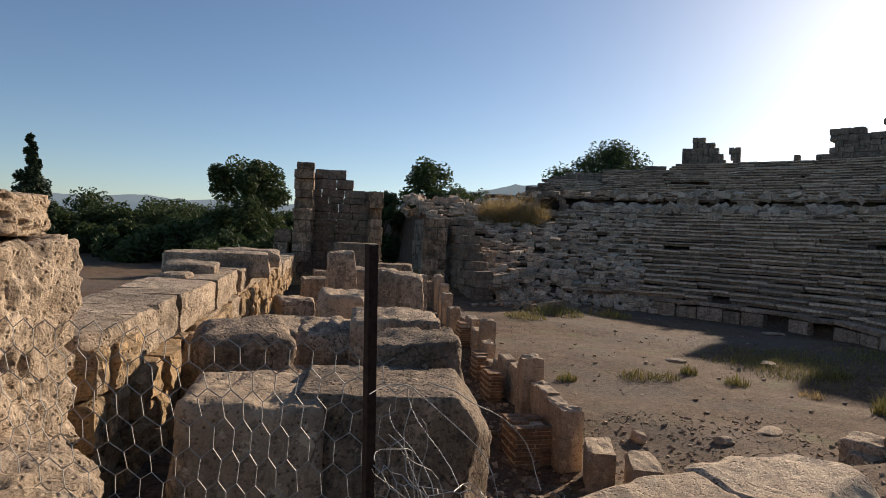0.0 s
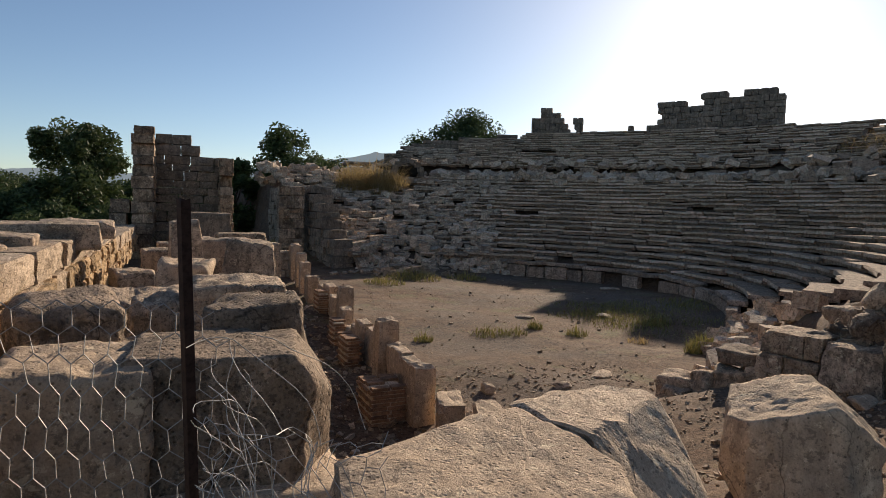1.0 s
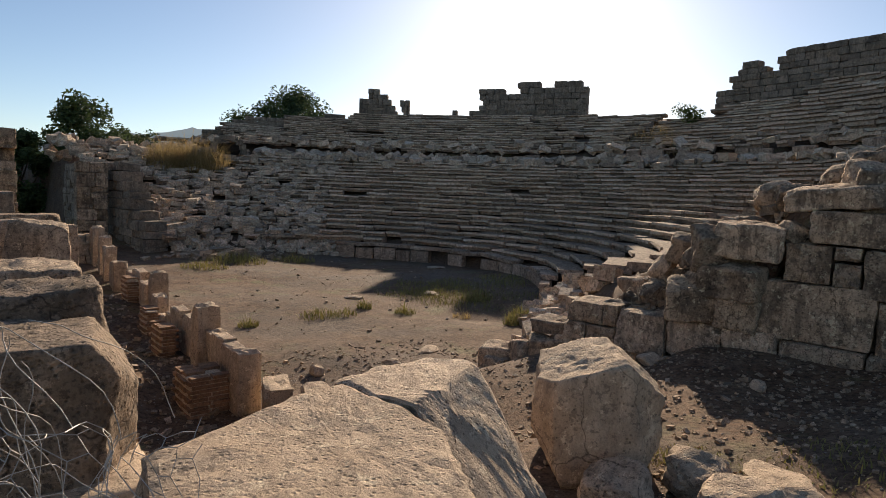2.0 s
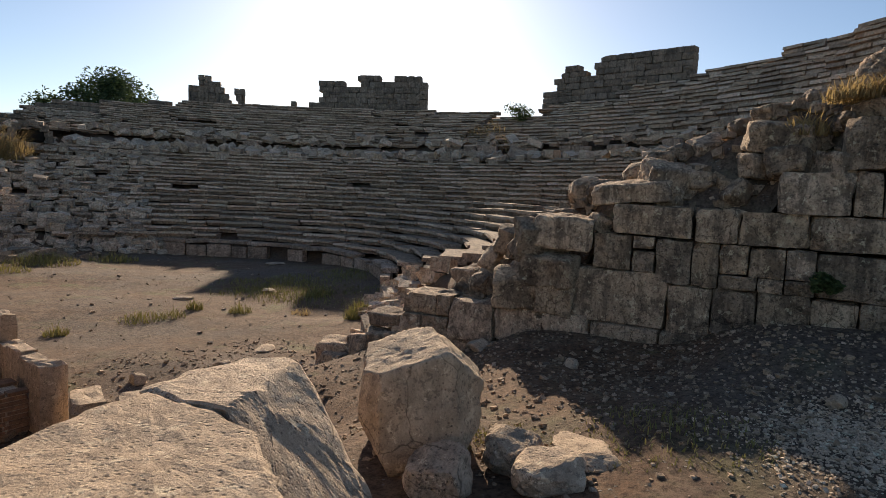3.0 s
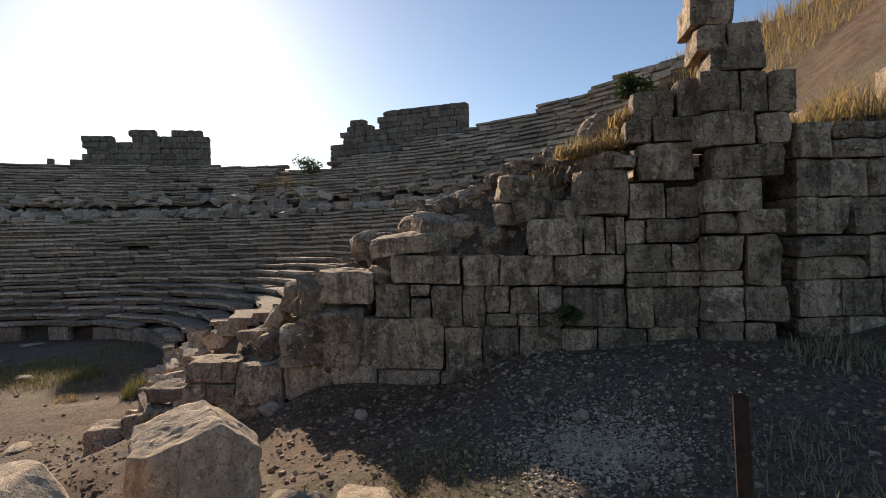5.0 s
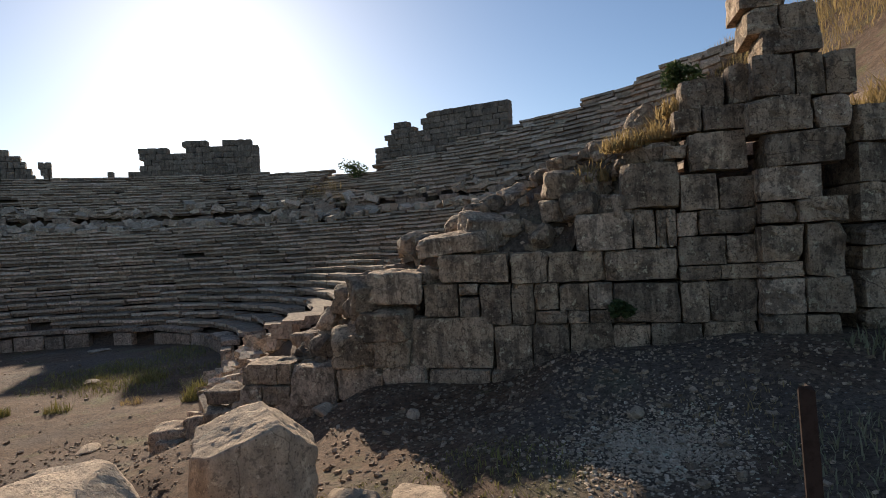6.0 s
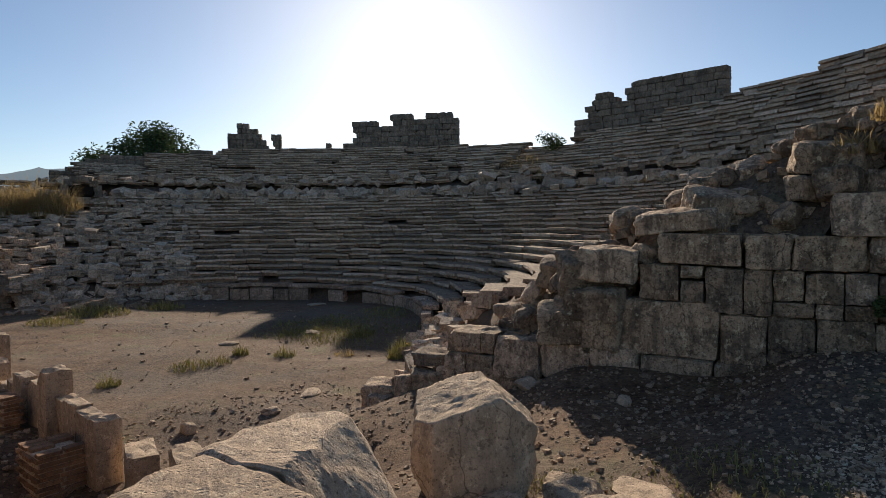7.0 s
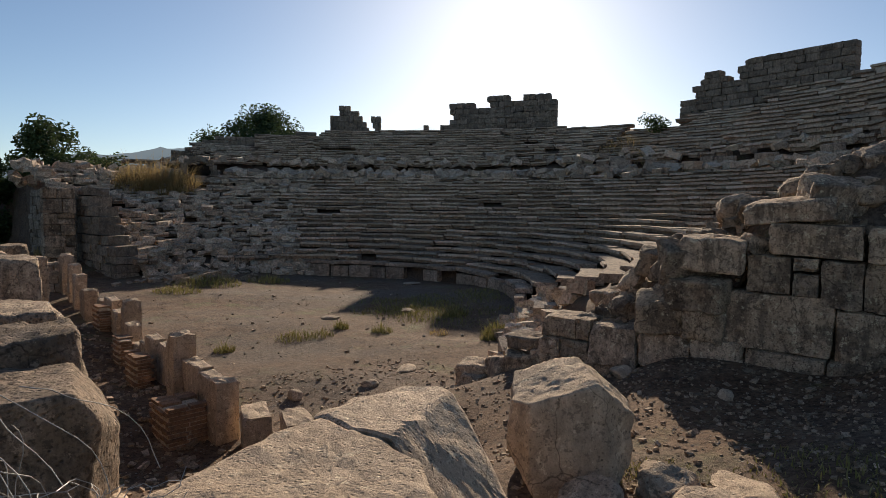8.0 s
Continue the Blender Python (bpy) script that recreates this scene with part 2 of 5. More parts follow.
def block_mesh(name, size, seed, mat, cuts=5, soft=0.06, rough=0.02, chips=2, taper=0.0, smooth=False, pit=0.0):
    """A hewn, worn block: a gridded box with rounded edges, knocked-off corners and an uneven skin. Origin at the bottom's middle."""
    rnd = random.Random(seed)
    sx, sy, sz = size
    bm = bmesh.new()
    bmesh.ops.create_cube(bm, size=2.0)
    if cuts:
        bmesh.ops.subdivide_edges(bm, edges=bm.edges[:], cuts=cuts, use_grid_fill=True)
    planes = []
    for _ in range(chips):
        n = Vector((rnd.choice((-1, 1)) * rnd.uniform(0.3, 1), rnd.choice((-1, 1)) * rnd.uniform(0.3, 1), rnd.choice((-0.4, 1, 1)) * rnd.uniform(0.3, 1))).normalized()
        reach = (abs(n.x) * sx + abs(n.y) * sy + abs(n.z) * sz) / 2
        planes.append((n, reach * rnd.uniform(0.80, 0.93)))
    off = Vector((rnd.uniform(0, 90), rnd.uniform(0, 90), rnd.uniform(0, 90)))
    half = Vector((sx / 2, sy / 2, sz / 2))
    for v in bm.verts:
        p = Vector((v.co.x * half.x, v.co.y * half.y, v.co.z * half.z))
        inner = Vector((max(-half.x + soft, min(half.x - soft, p.x)), max(-half.y + soft, min(half.y - soft, p.y)), max(-half.z + soft, min(half.z - soft, p.z))))
        d = p - inner
        if d.length > soft and soft > 0:
            p = inner + d.normalized() * soft
        if taper:
            k = 1 - taper * (p.z / sz + 0.5)
            p.x *= k
            p.y *= k
        for n, r in planes:
            e = p.dot(n) - r
            if e > 0:
                p -= n * e
        q = p * 1.6 + off
        w = noise.fractal(q * 1.4, 0.9, 2.1, 4) * rough * 1.3 + noise.noise(p * 9 + off) * rough * 0.45
        if pit:
            w -= max(0.0, noise.noise(p * 13 + off) - 0.05) * pit + max(0.0, noise.noise(p * 27 - off) - 0.1) * pit * 0.6
        p += (p.normalized() if p.length > 0 else p) * w
        v.co = p + Vector((0, 0, half.z))
    if smooth:
        for f in bm.faces:
            f.smooth = True
    me = bpy.data.meshes.new(name)
    bm.to_mesh(me)
    bm.free()
    me.materials.append(mat)
    return me


def templates(name, mat, n, cuts=3, soft=0.07, rough=0.03, chips=2, seed=0):
    """Unit blocks to be scaled: 1 x 1 x 1, origin at the bottom's middle."""
    return [block_mesh(name, (1, 1, 1), seed + i, mat, cuts, soft, rough, chips) for i in range(n)]


def spot(x, y, z, yaw=0.0, tx=0.0, ty=0.0, s=(1, 1, 1)):
    """A pose with a scale; angles in degrees."""
    return Matrix.LocRotScale((x, y, z), Euler((radians(tx), radians(ty), radians(yaw))), s)


def boulder_mesh(name, size, seed, mat, sub=3, rough=0.16, planes=7, smooth=False):
    """An irregular rock: a sphere cut by flat planes and roughened. Origin at the bottom's middle."""
    rnd = random.Random(seed)
    bm = bmesh.new()
    bmesh.ops.create_icosphere(bm, subdivisions=sub, radius=1.0)
    cut = []
    for _ in range(planes):
        n = Vector((rnd.gauss(0, 1), rnd.gauss(0, 1), rnd.gauss(0, 0.8))).normalized()
        cut.append((n, rnd.uniform(0.55, 0.82)))
    cut.append((Vector((0, 0, -1)), 0.6))
    off = Vector((rnd.uniform(0, 50), rnd.uniform(0, 50), rnd.uniform(0, 50)))
    for v in bm.verts:
        p = v.co.copy()
        for n, r in cut:
            e = p.dot(n) - r
            if e > 0:
                p -= n * e * 0.94
        p *= 1 + noise.fractal(p * 1.7 + off, 0.9, 2.1, 4) * rough
        v.co = p
    lo = [min(v.co[i] for v in bm.verts) for i in range(3)]
    hi = [max(v.co[i] for v in bm.verts) for i in range(3)]
    for v in bm.verts:
        c = [(v.co[i] - lo[i]) / (hi[i] - lo[i]) for i in range(3)]
        v.co = Vector(((c[0] - 0.5) * size[0], (c[1] - 0.5) * size[1], c[2] * size[2]))
    if smooth:
        for f in bm.faces:
            f.smooth = True
    me = bpy.data.meshes.new(name)
    bm.to_mesh(me)
    bm.free()
    me.materials.append(mat)
    return me


def hewn_mesh(name, planes, seed, mat, centre, sub=5, rough=0.03, crisp=26.0):
    """A rock bounded by planes (direction, distance) round its centre, with worn edges and an uneven skin."""
    bm = bmesh.new()
    bmesh.ops.create_icosphere(bm, subdivisions=sub, radius=1.0)
    off = Vector((seed * 3.1, seed * 1.7, 0))
    faces = [(Vector(n).normalized(), d) for n, d in planes]
    for v in bm.verts:
        u = v.co.normalized()
        acc = sum(max(0.0, u.dot(n) / d) ** crisp for n, d in faces)
        p = u * acc ** (-1 / crisp)
        w = noise.fractal(p * 2.6 + off, 0.85, 2.1, 5) * rough + noise.noise(p * 14 + off) * rough * 0.22
        w -= max(0.0, noise.noise(p * 6.5 - off) - 0.5) * rough * 1.2
        v.co = p + u * w + Vector(centre)
    for f in bm.faces:
        f.smooth = True
    me = bpy.data.meshes.new(name)
    bm.to_mesh(me)
    bm.free()
    me.materials.append(mat)
    return me


# ---- the lie of the land ----
CX, CY = 9.5, 21.8                 # centre of the orchestra
R_POD, R_LOW, R_DIA, R_UP, R_RIM = 9.3, 9.9, 25.1, 27.3, 36.6
ROWS_LOW, ROWS_UP = 19, 15


def lerp_table(table, a):
    for (a0, v0), (a1, v1) in zip(table, table[1:]):
        if a <= a1:
            k = max(0.0, (a - a0) / (a1 - a0))
            return v0 + (v1 - v0) * k
    return table[-1][1]


RIM = [(-95, 14.6), (-60, 14.6), (-38, 13.9), (-28, 13.1), (-18, 12.5), (-6, 11.9), (2, 10.6), (8, 10.2), (14, 10.6), (30, 10.9), (52, 10.8), (66, 9.9), (76, 8.4), (84, 6.2), (95, 5.4)]


def rim_height(phi):
    return lerp_table(RIM, phi)


def cavea_height(r, phi):
    """Height of the seating's slope at a distance from the centre and an angle in degrees from +x."""
    if r < R_LOW:
        return 0.85
    if r < R_DIA:
        return 0.85 + (r - R_LOW) / (R_DIA - R_LOW) * 5.0
    top = rim_height(phi)
    if r < R_UP:
        return 5.95
    foot = min(6.9, top - 0.3)
    return foot + (min(r, R_RIM + 1.0) - R_UP) / (R_RIM - R_UP) * (top - foot)


LAND = [(10, 20, 0), (5.5, 15, 0), (15, 25, 0), (8.5, 11.6, 0), (12, 14, 0), (8.2, 9.7, 0.08), (4.8, 9.6, 0), (2.6, 9, 0.0), (2.4, 14, 0), (2.6, 22, 0), (3, 30, 0),
        (2.4, 6.6, 0.25), (4.2, 3.3, 1.18), (7.7, 3.6, 1.2), (8.7, 4.2, 1.45), (9.2, 1, 1.95), (9.6, -1, 2.15), (8.6, 7, 0.75), (6.5, 6, 0.62), (5, 6.6, 0.42),
        (6, 1, 1.5), (3, 0, 1.5), (6, -3, 1.8), (11, -5, 2.4), (1.2, 2.2, 1.5), (-0.5, 0, 1.7), (-1, -3, 1.8), (-0.6, 5, 1.75), (-0.6, 10, 1.55), (-0.6, 18, 1.2), (-0.6, 26, 1.2),
        (-4, 10, 1.3), (-6, 25, 0.8), (-10, 40, 0.2), (5, 40, 0.8), (-15, 5, 0.8), (0, -15, 1.5), (20, -20, 3)]


def land(x, y):
    num = den = 0.0
    for a, b, z in LAND:
        d = (x - a) ** 2 + (y - b) ** 2 + 0.35
        w = 1 / d ** 1.7
        num += w * z
        den += w
    z = num / den
    z += noise.noise(Vector((x * 0.35, y * 0.35, 3))) * 0.05 + noise.noise(Vector((x * 1.3, y * 1.3, 7))) * 0.022
    dx, dy = x - CX, y - CY
    r, phi = math.hypot(dx, dy), math.degrees(math.atan2(dy, dx))
    edge = min(1.0, max(0.0, (x - (9.75 + 0.17 * max(0.0, 4.4 - y) + 0.75 * max(0.0, y - 7.5) if y < 16 else 9.4 - 0.17 * max(0.0, y - 24))) / 1.1))
    if r > R_POD + 0.25 and edge > 0:
        k = min(1.0, (r - R_POD - 0.25) / 0.4)
        phi = max(-90, min(90, phi))
        up = cavea_height(r, phi) - 0.30 - max(0, r - 42) * 0.10
        up += noise.noise(Vector((x * 0.6, y * 0.6, 1))) * 0.12
        up = max(up, z)
        z = z + (up - z) * k * edge * edge * (3 - 2 * edge)
    return z


def spread(lo, hi, step, reach, grow):
    mid = list(np.arange(lo, hi + step / 2, step))
    a, s, left = lo, step, []
    while a > -reach:
        s *= grow
        a -= s
        left.append(a)
    a, s, right = hi, step, []
    while a < reach:
        s *= grow
        a += s
        right.append(a)
    return left[::-1] + mid + right


gx, gy = spread(-7, 22, 0.25, 3500, 1.22), spread(-6, 36, 0.25, 3500, 1.22)
gverts, gfaces = [], []
for y in gy:
    for x in gx:
        far = math.hypot(x - 5, y - 15)
        gverts.append((x, y, land(x, y) if far < 120 else 0.3 - (far - 120) * 0.004))
nx = len(gx)
for j in range(len(gy) - 1):
    for i in range(nx - 1):
        a = j * nx + i
        gfaces.append((a, a + 1, a + 1 + nx, a + nx))
ground = tagged(new("ground", mesh_from("ground", gverts, gfaces, M_EARTH, True)), "dry brown earth with scattered gravel and thin grass", "ground", kind="structure")


def joined(name, boxes, mat, loose=0.10):
    """Many hewn blocks in one mesh. boxes: rows of (pose, size, seed)."""
    verts, faces = [], []
    for m, (sx, sy, sz), seed in boxes:
        rnd = random.Random(seed)
        base, j = len(verts), min(sx, sy, sz) * loose
        for z in (0, 1):
            k = 0.93 if z == 0 else 1.0
            for x, y in ((-1, -1), (1, -1), (1, 1), (-1, 1)):
                p = Vector((x * sx / 2 * k + rnd.uniform(-j, j), y * sy / 2 * k + rnd.uniform(-j, j), z * sz + rnd.uniform(-j, j) * (0.6 if z else 0)))
                verts.append(m @ p)
        for f in ((0, 3, 2, 1), (4, 5, 6, 7), (0, 1, 5, 4), (1, 2, 6, 5), (2, 3, 7, 6), (3, 0, 4, 7)):
            faces.append(tuple(base + i for i in f))
    return mesh_from(name, verts, faces, mat)


def seat_shape(sx, sy, sz, rnd):
    """A seat block: recessed riser under a projecting lip. Six-cornered section drawn out along y."""
    lip = min(0.15, sx * 0.20)
    j = sz * 0.07
    sec = [(-sx / 2 + lip, 0), (-sx / 2 + lip * 0.9, sz * 0.50), (-sx / 2, sz * 0.58), (-sx / 2 + 0.01, sz), (sx / 2, sz), (sx / 2, 0)]
    verts = []
    for y in (-sy / 2, sy / 2):
        for x, z in sec:
            verts.append(Vector((x + rnd.uniform(-j, j), y, z + (rnd.uniform(-j, j) if z > 0 else 0))))
    faces = [(i, i + 6, (i + 1) % 6 + 6, (i + 1) % 6) for i in range(6)] + [(0, 1, 2, 3, 4, 5), (11, 10, 9, 8, 7, 6)]
    return verts, faces


def lit_lips_shaded_treads(me):
    """Paints light into each seat's worn pale lip and shade into its dusty tread; the riser keeps the lichened stone.
    """
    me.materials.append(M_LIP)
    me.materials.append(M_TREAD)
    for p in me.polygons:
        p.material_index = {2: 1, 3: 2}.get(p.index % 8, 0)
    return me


def joined_seats(name, rows, mat):
    verts, faces = [], []
    for m, size, seed in rows:
        v, f = seat_shape(*size, random.Random(seed))
        b = len(verts)
        verts += [m @ p for p in v]
        faces += [tuple(b + i for i in q) for q in f]
    return lit_lips_shaded_treads(mesh_from(name, verts, faces, mat))


# ---- the seating ----
rs = random.Random(11)
cavea = tagged(new("seating_bank"), "curved bank of worn grey limestone theatre seats, partly collapsed", "seating", kind="structure")
seat_rows = []                                       # (pose, size, seed, nearness)


def on_ring(r, phi, z, yaw=0.0, tx=0.0, ty=0.0):
    a = radians(phi)
    return pose(CX + r * math.cos(a), CY + r * math.sin(a), z, tx, ty, phi + yaw)


def ruin_amount(r, phi):
    """0: sound seats, 1: wholly tumbled."""
    far_end = min(0.62, max(0.0, (phi - 56) / 34))
    near_end = min(1.0, max(0.0, (-phi - 60) / 26)) * 0.8
    band = math.exp(-((r - 26.0) / 2.2) ** 2) * 0.9
    up = 0.25 + 0.5 * max(0.0, noise.noise(Vector((r * 0.18, phi * 0.06, 5)))) if r > R_UP else 0.0
    low = 0.10 + 0.55 * max(0.0, noise.noise(Vector((r * 0.3, phi * 0.07, 9))))
    return min(1.0, max(far_end, near_end, band, up, low))


def seat_row(r, z, depth, height, phi0, phi1, length):
    phi = phi0 + rs.uniform(0, 1)
    drift = rs.uniform(-0.01, 0.01)
    while phi < phi1:
        ln = length * rs.uniform(0.6, 1.5) * (0.5 if phi > 54 else 1.0)
        dphi = math.degrees(ln / r)
        mid = phi + dphi / 2
        ruin = ruin_amount(r, mid)
        if rs.random() > 0.4 * max(0.0, ruin - 0.22):
            sag = -0.14 * ruin * rs.random() + noise.noise(Vector((mid * 0.12, r * 2, 0))) * 0.05 + rs.gauss(0, 0.012)
            out = rs.uniform(-0.06, 0.06) - ruin * rs.uniform(-0.25, 0.3)
            yaw = rs.gauss(0, 0.9 + 10 * ruin * ruin)
            seat_rows.append((on_ring(r + depth / 2 + out, mid, z - height + sag + drift, yaw, rs.gauss(0, 0.7 + 6 * ruin * ruin), rs.gauss(0, 0.5 + 3 * ruin)),
                              (depth * (1.1 - 0.35 * ruin * rs.random()), ln - rs.uniform(0.0, 0.03), height * rs.uniform(0.92, 1.03)), rs.randrange(10 ** 6), mid))
        phi += dphi


for i in range(ROWS_LOW):
    r = R_LOW + i * (R_DIA - R_LOW) / ROWS_LOW
    end0 = -90 + math.degrees(math.asin(min(0.9, max(3.1 + 0.02 * i, 6.4 - 0.5 * i) / r)))
    seat_row(r, 0.85 + (i + 1) * 5.0 / ROWS_LOW, (R_DIA - R_LOW) / ROWS_LOW, 5.0 / ROWS_LOW, end0, 98, 1.25)
for i in range(ROWS_UP):
    r = R_UP + i * (R_RIM - R_UP) / ROWS_UP
    phi = -42.0
    while phi < 84:
        seg = 9.0
        mid = phi + seg / 2
        top, foot = rim_height(mid), min(6.9, rim_height(mid) - 0.3)
        z = foot + (i + 1) * (top - foot) / ROWS_UP
        seat_row(r, z, (R_RIM - R_UP) / ROWS_UP, max(0.22, (top - foot) / ROWS_UP), phi, phi + seg, 1.15)
        phi += seg

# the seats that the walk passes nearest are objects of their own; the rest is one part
seat_t = [lit_lips_shaded_treads(mesh_from("seat_block", *seat_shape(0.8, 1.0, 0.264, random.Random(300 + i)), M_SEAT)) for i in range(8)]
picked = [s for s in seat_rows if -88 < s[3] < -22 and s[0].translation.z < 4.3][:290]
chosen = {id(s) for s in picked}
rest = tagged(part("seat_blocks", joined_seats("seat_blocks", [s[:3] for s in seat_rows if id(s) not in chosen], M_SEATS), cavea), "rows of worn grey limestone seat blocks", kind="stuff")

# podium: upright slabs round the orchestra, with a coping
podium = tagged(new("orchestra_podium"), "low podium of upright limestone slabs round the orchestra", "wall", kind="structure")
pod_t = templates("podium_slab", M_SEAT, 4, 2, 0.05, 0.02, 1, 340)
phi = -54.0
while phi < 50:
    ln = rs.uniform(0.8, 1.5)
    d = math.degrees(ln / R_POD)
    if rs.random() > 0.07:
        h = rs.uniform(0.62, 0.74)
        part("slab", rs.choice(pod_t), podium, on_ring(R_POD + 0.2, phi + d / 2, -0.05, rs.gauss(0, 1.5), 0, rs.gauss(0, 2)) @ Matrix.Diagonal((0.34, ln - 0.03, h, 1)))
    if rs.random() > 0.3:
        part("coping", rs.choice(pod_t), podium, on_ring(R_POD + 0.3, phi + d / 2, 0.68 + rs.uniform(-.02, .03), rs.gauss(0, 2.5), rs.gauss(0, 2), rs.gauss(0, 2)) @ Matrix.Diagonal((0.62, ln * 1.02, 0.17, 1)))
    phi += d

# upright wall slabs behind the walkway
walkway = tagged(new("walkway_wall"), "row of upright slabs behind the walkway between the seat tiers", "wall", kind="structure")
phi = -86.0
while phi < 55:
    ln = rs.uniform(0.9, 1.7)
    d = math.degrees(ln / R_UP)
    if rs.random() > (0.2 if phi < -5 else 0.4):
        part("slab", rs.choice(pod_t), walkway, on_ring(R_UP - 0.15, phi + d / 2, 5.7, rs.gauss(0, 3), 0, rs.gauss(0, 5)) @ Matrix.Diagonal((0.3, ln - 0.06, rs.uniform(0.9, 1.35), 1)))
    phi += d

# tumbled blocks over the walkway and down the broken far end
boxes = []
for _ in range(1900):
    if rs.random() < 0.52:
        phi, r = rs.uniform(-40, 66), rs.gauss(26.3, 1.0)
        if phi < 5 and rs.random() < 0.45:
            continue
    else:
        phi, r = 100 - 42 * rs.random() ** 1.5, rs.uniform(10.3, 28)
    z = cavea_height(r, phi) + rs.uniform(-0.12, 0.12)
    s = rs.uniform(0.2, 0.46) * (1.35 if 24.5 < r < 28.5 else 1.0)
    tip = 22 if r > 25 else 9
    boxes.append((on_ring(r, phi, z, rs.gauss(0, 30), rs.gauss(0, tip), rs.gauss(0, tip)), (s * rs.uniform(0.9, 1.4), s * rs.uniform(1.0, 2.0), s * rs.uniform(0.5, 0.8)), rs.randrange(10 ** 6)))
for _ in range(170):                                    # the broken foot of the far end
    phi, r = rs.uniform(46, 98), rs.uniform(9.3, 10.6)
    s = rs.uniform(0.22, 0.5)
    boxes.append((on_ring(r, phi, max(-0.05, (r - 9.5) * 0.75) + rs.uniform(-0.1, 0.1), rs.uniform(0, 360), rs.gauss(0, 14), rs.gauss(0, 14)), (s * 1.2, s * rs.uniform(0.9, 1.7), s * 0.7), rs.randrange(10 ** 6)))
for _ in range(150):                                    # and of the near end
    k = rs.random()
    x, y, s = 9.7 + 5.0 * k + rs.gauss(0, 0.35), 8.6 + 4.6 * k + rs.gauss(0, 0.45), rs.uniform(0.2, 0.5)
    boxes.append((pose(x, y, land(x, y) + rs.uniform(-0.1, 0.12), rs.gauss(0, 14), rs.gauss(0, 14), rs.uniform(0, 360)), (s * 1.2, s * rs.uniform(0.9, 1.6), s * 0.8), rs.randrange(10 ** 6)))
tagged(new("tumbled_blocks", joined("tumbled_blocks", boxes, M_LIP)), "heaps of tumbled grey limestone blocks on the seating", "rubble", kind="stuff")


# ---- ashlar walls ----
wall_t = templates("ashlar", M_WALL, 14, 6, 0.045, 0.045, 3, 500)
gold_t = templates("ashlar", M_GOLD, 6, 4, 0.06, 0.05, 2, 540)
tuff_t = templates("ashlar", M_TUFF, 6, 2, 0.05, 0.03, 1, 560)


def courses(owner, p0, p1, base, top, thick, heights, lens, meshes, seed, proud=0.02, gap=0.014, wobble=1.0, name="block"):
    """Lays blocks in courses along p0-p1, from base(s) up to top(s), s running from 0 to 1."""
    rnd = random.Random(seed)
    a, b = Vector(p0), Vector(p1)
    length, yaw = (b - a).length, math.degrees(math.atan2(b.y - a.y, b.x - a.x))
    z = min(base(k / 10) for k in range(11))
    peak = max(top(k / 20) for k in range(21))
    while z < peak:
        h = rnd.uniform(*heights)
        s = -rnd.uniform(0, 0.4)
        while s < length:
            ln = rnd.uniform(*lens)
            e = min(s + ln, length)
            st = max(s, 0)
            mid = (st + e) / 2
            k = mid / length
            if e - st > 0.12 and z + h * 0.55 < top(k) and z + h > base(k):
                p = a + (b - a) * k
                if h > 0.44 and rnd.random() < 0.2:
                    for zz in (0, h * 0.52):
                        part(name, rnd.choice(meshes), owner, spot(p.x, p.y, z + zz, yaw + rnd.gauss(0, 0.8), 0, 0, (e - st - gap, thick + rnd.uniform(-proud, proud) * 2, h * (0.5 if zz == 0 else 0.46))))
                    s += ln
                    continue
                part(name, rnd.choice(meshes), owner, spot(p.x, p.y, z, yaw + rnd.gauss(0, 0.5 * wobble) + rnd.choice((0, 180)), rnd.gauss(0, 0.4 * wobble), rnd.gauss(0, 0.4 * wobble),
                                                           (e - st - gap, thick + rnd.uniform(-proud, proud) * 2, h - gap)))
            s += ln
        z += h


# the near end wall of the seating, stepping up away from the orchestra
W0, W1 = Vector((9.45, 4.38)), Vector((10.32, -0.75))
W_ALONG = (W1 - W0).normalized()
W_BACK = Vector((-W_ALONG.y, W_ALONG.x))
W_YAW = math.degrees(math.atan2(W_ALONG.y, W_ALONG.x))
rw_ = random.Random(211)


def on_wall(along, back):
    """A place by its distance along the end wall and behind the wall's face."""
    return W0 + W_ALONG * along + W_BACK * (back - 0.45)


def laid(owner, z0, z1, joints, back=0.0, thick=0.7, name="block"):
    """One course: blocks between the joints, a hair apart, each a little in or out."""
    for j0, j1 in zip(joints, joints[1:]):
        deep = thick * rw_.uniform(0.85, 1.1)
        p = on_wall((j0 + j1) / 2, back + deep / 2 + rw_.gauss(0, 0.014))
        part(name, rw_.choice(wall_t), owner, spot(p.x, p.y, z0 + rw_.uniform(-0.008, 0.008), W_YAW + rw_.gauss(0, 0.7) + rw_.choice((0, 180)), rw_.gauss(0, 0.5), rw_.gauss(0, 0.6),
                                                  (j1 - j0 - 0.012, deep, z1 - z0 - rw_.uniform(0.008, 0.022))))


end_wall = tagged(new("end_wall"), "stepped end wall of large weathered grey and ochre limestone blocks", "wall", kind="structure")
laid(end_wall, 1.12, 1.63, (0.23, 1.28, 2.1, 3.0), -0.04)
laid(end_wall, 1.63, 2.46, (-0.1, 1.33))
laid(end_wall, 1.5, 2.32, (1.33, 1.95, 2.54, 3.17))
laid(end_wall, 1.7, 2.30, (3.17, 3.72, 4.45, 5.15))
laid(end_wall, 2.46, 3.00, (0.22, 0.80))
laid(end_wall, 2.46, 2.78, (0.82, 1.14))
laid(end_wall, 2.79, 2.99, (0.82, 1.14))
laid(end_wall, 2.32, 2.97, (1.16, 1.66, 2.02))
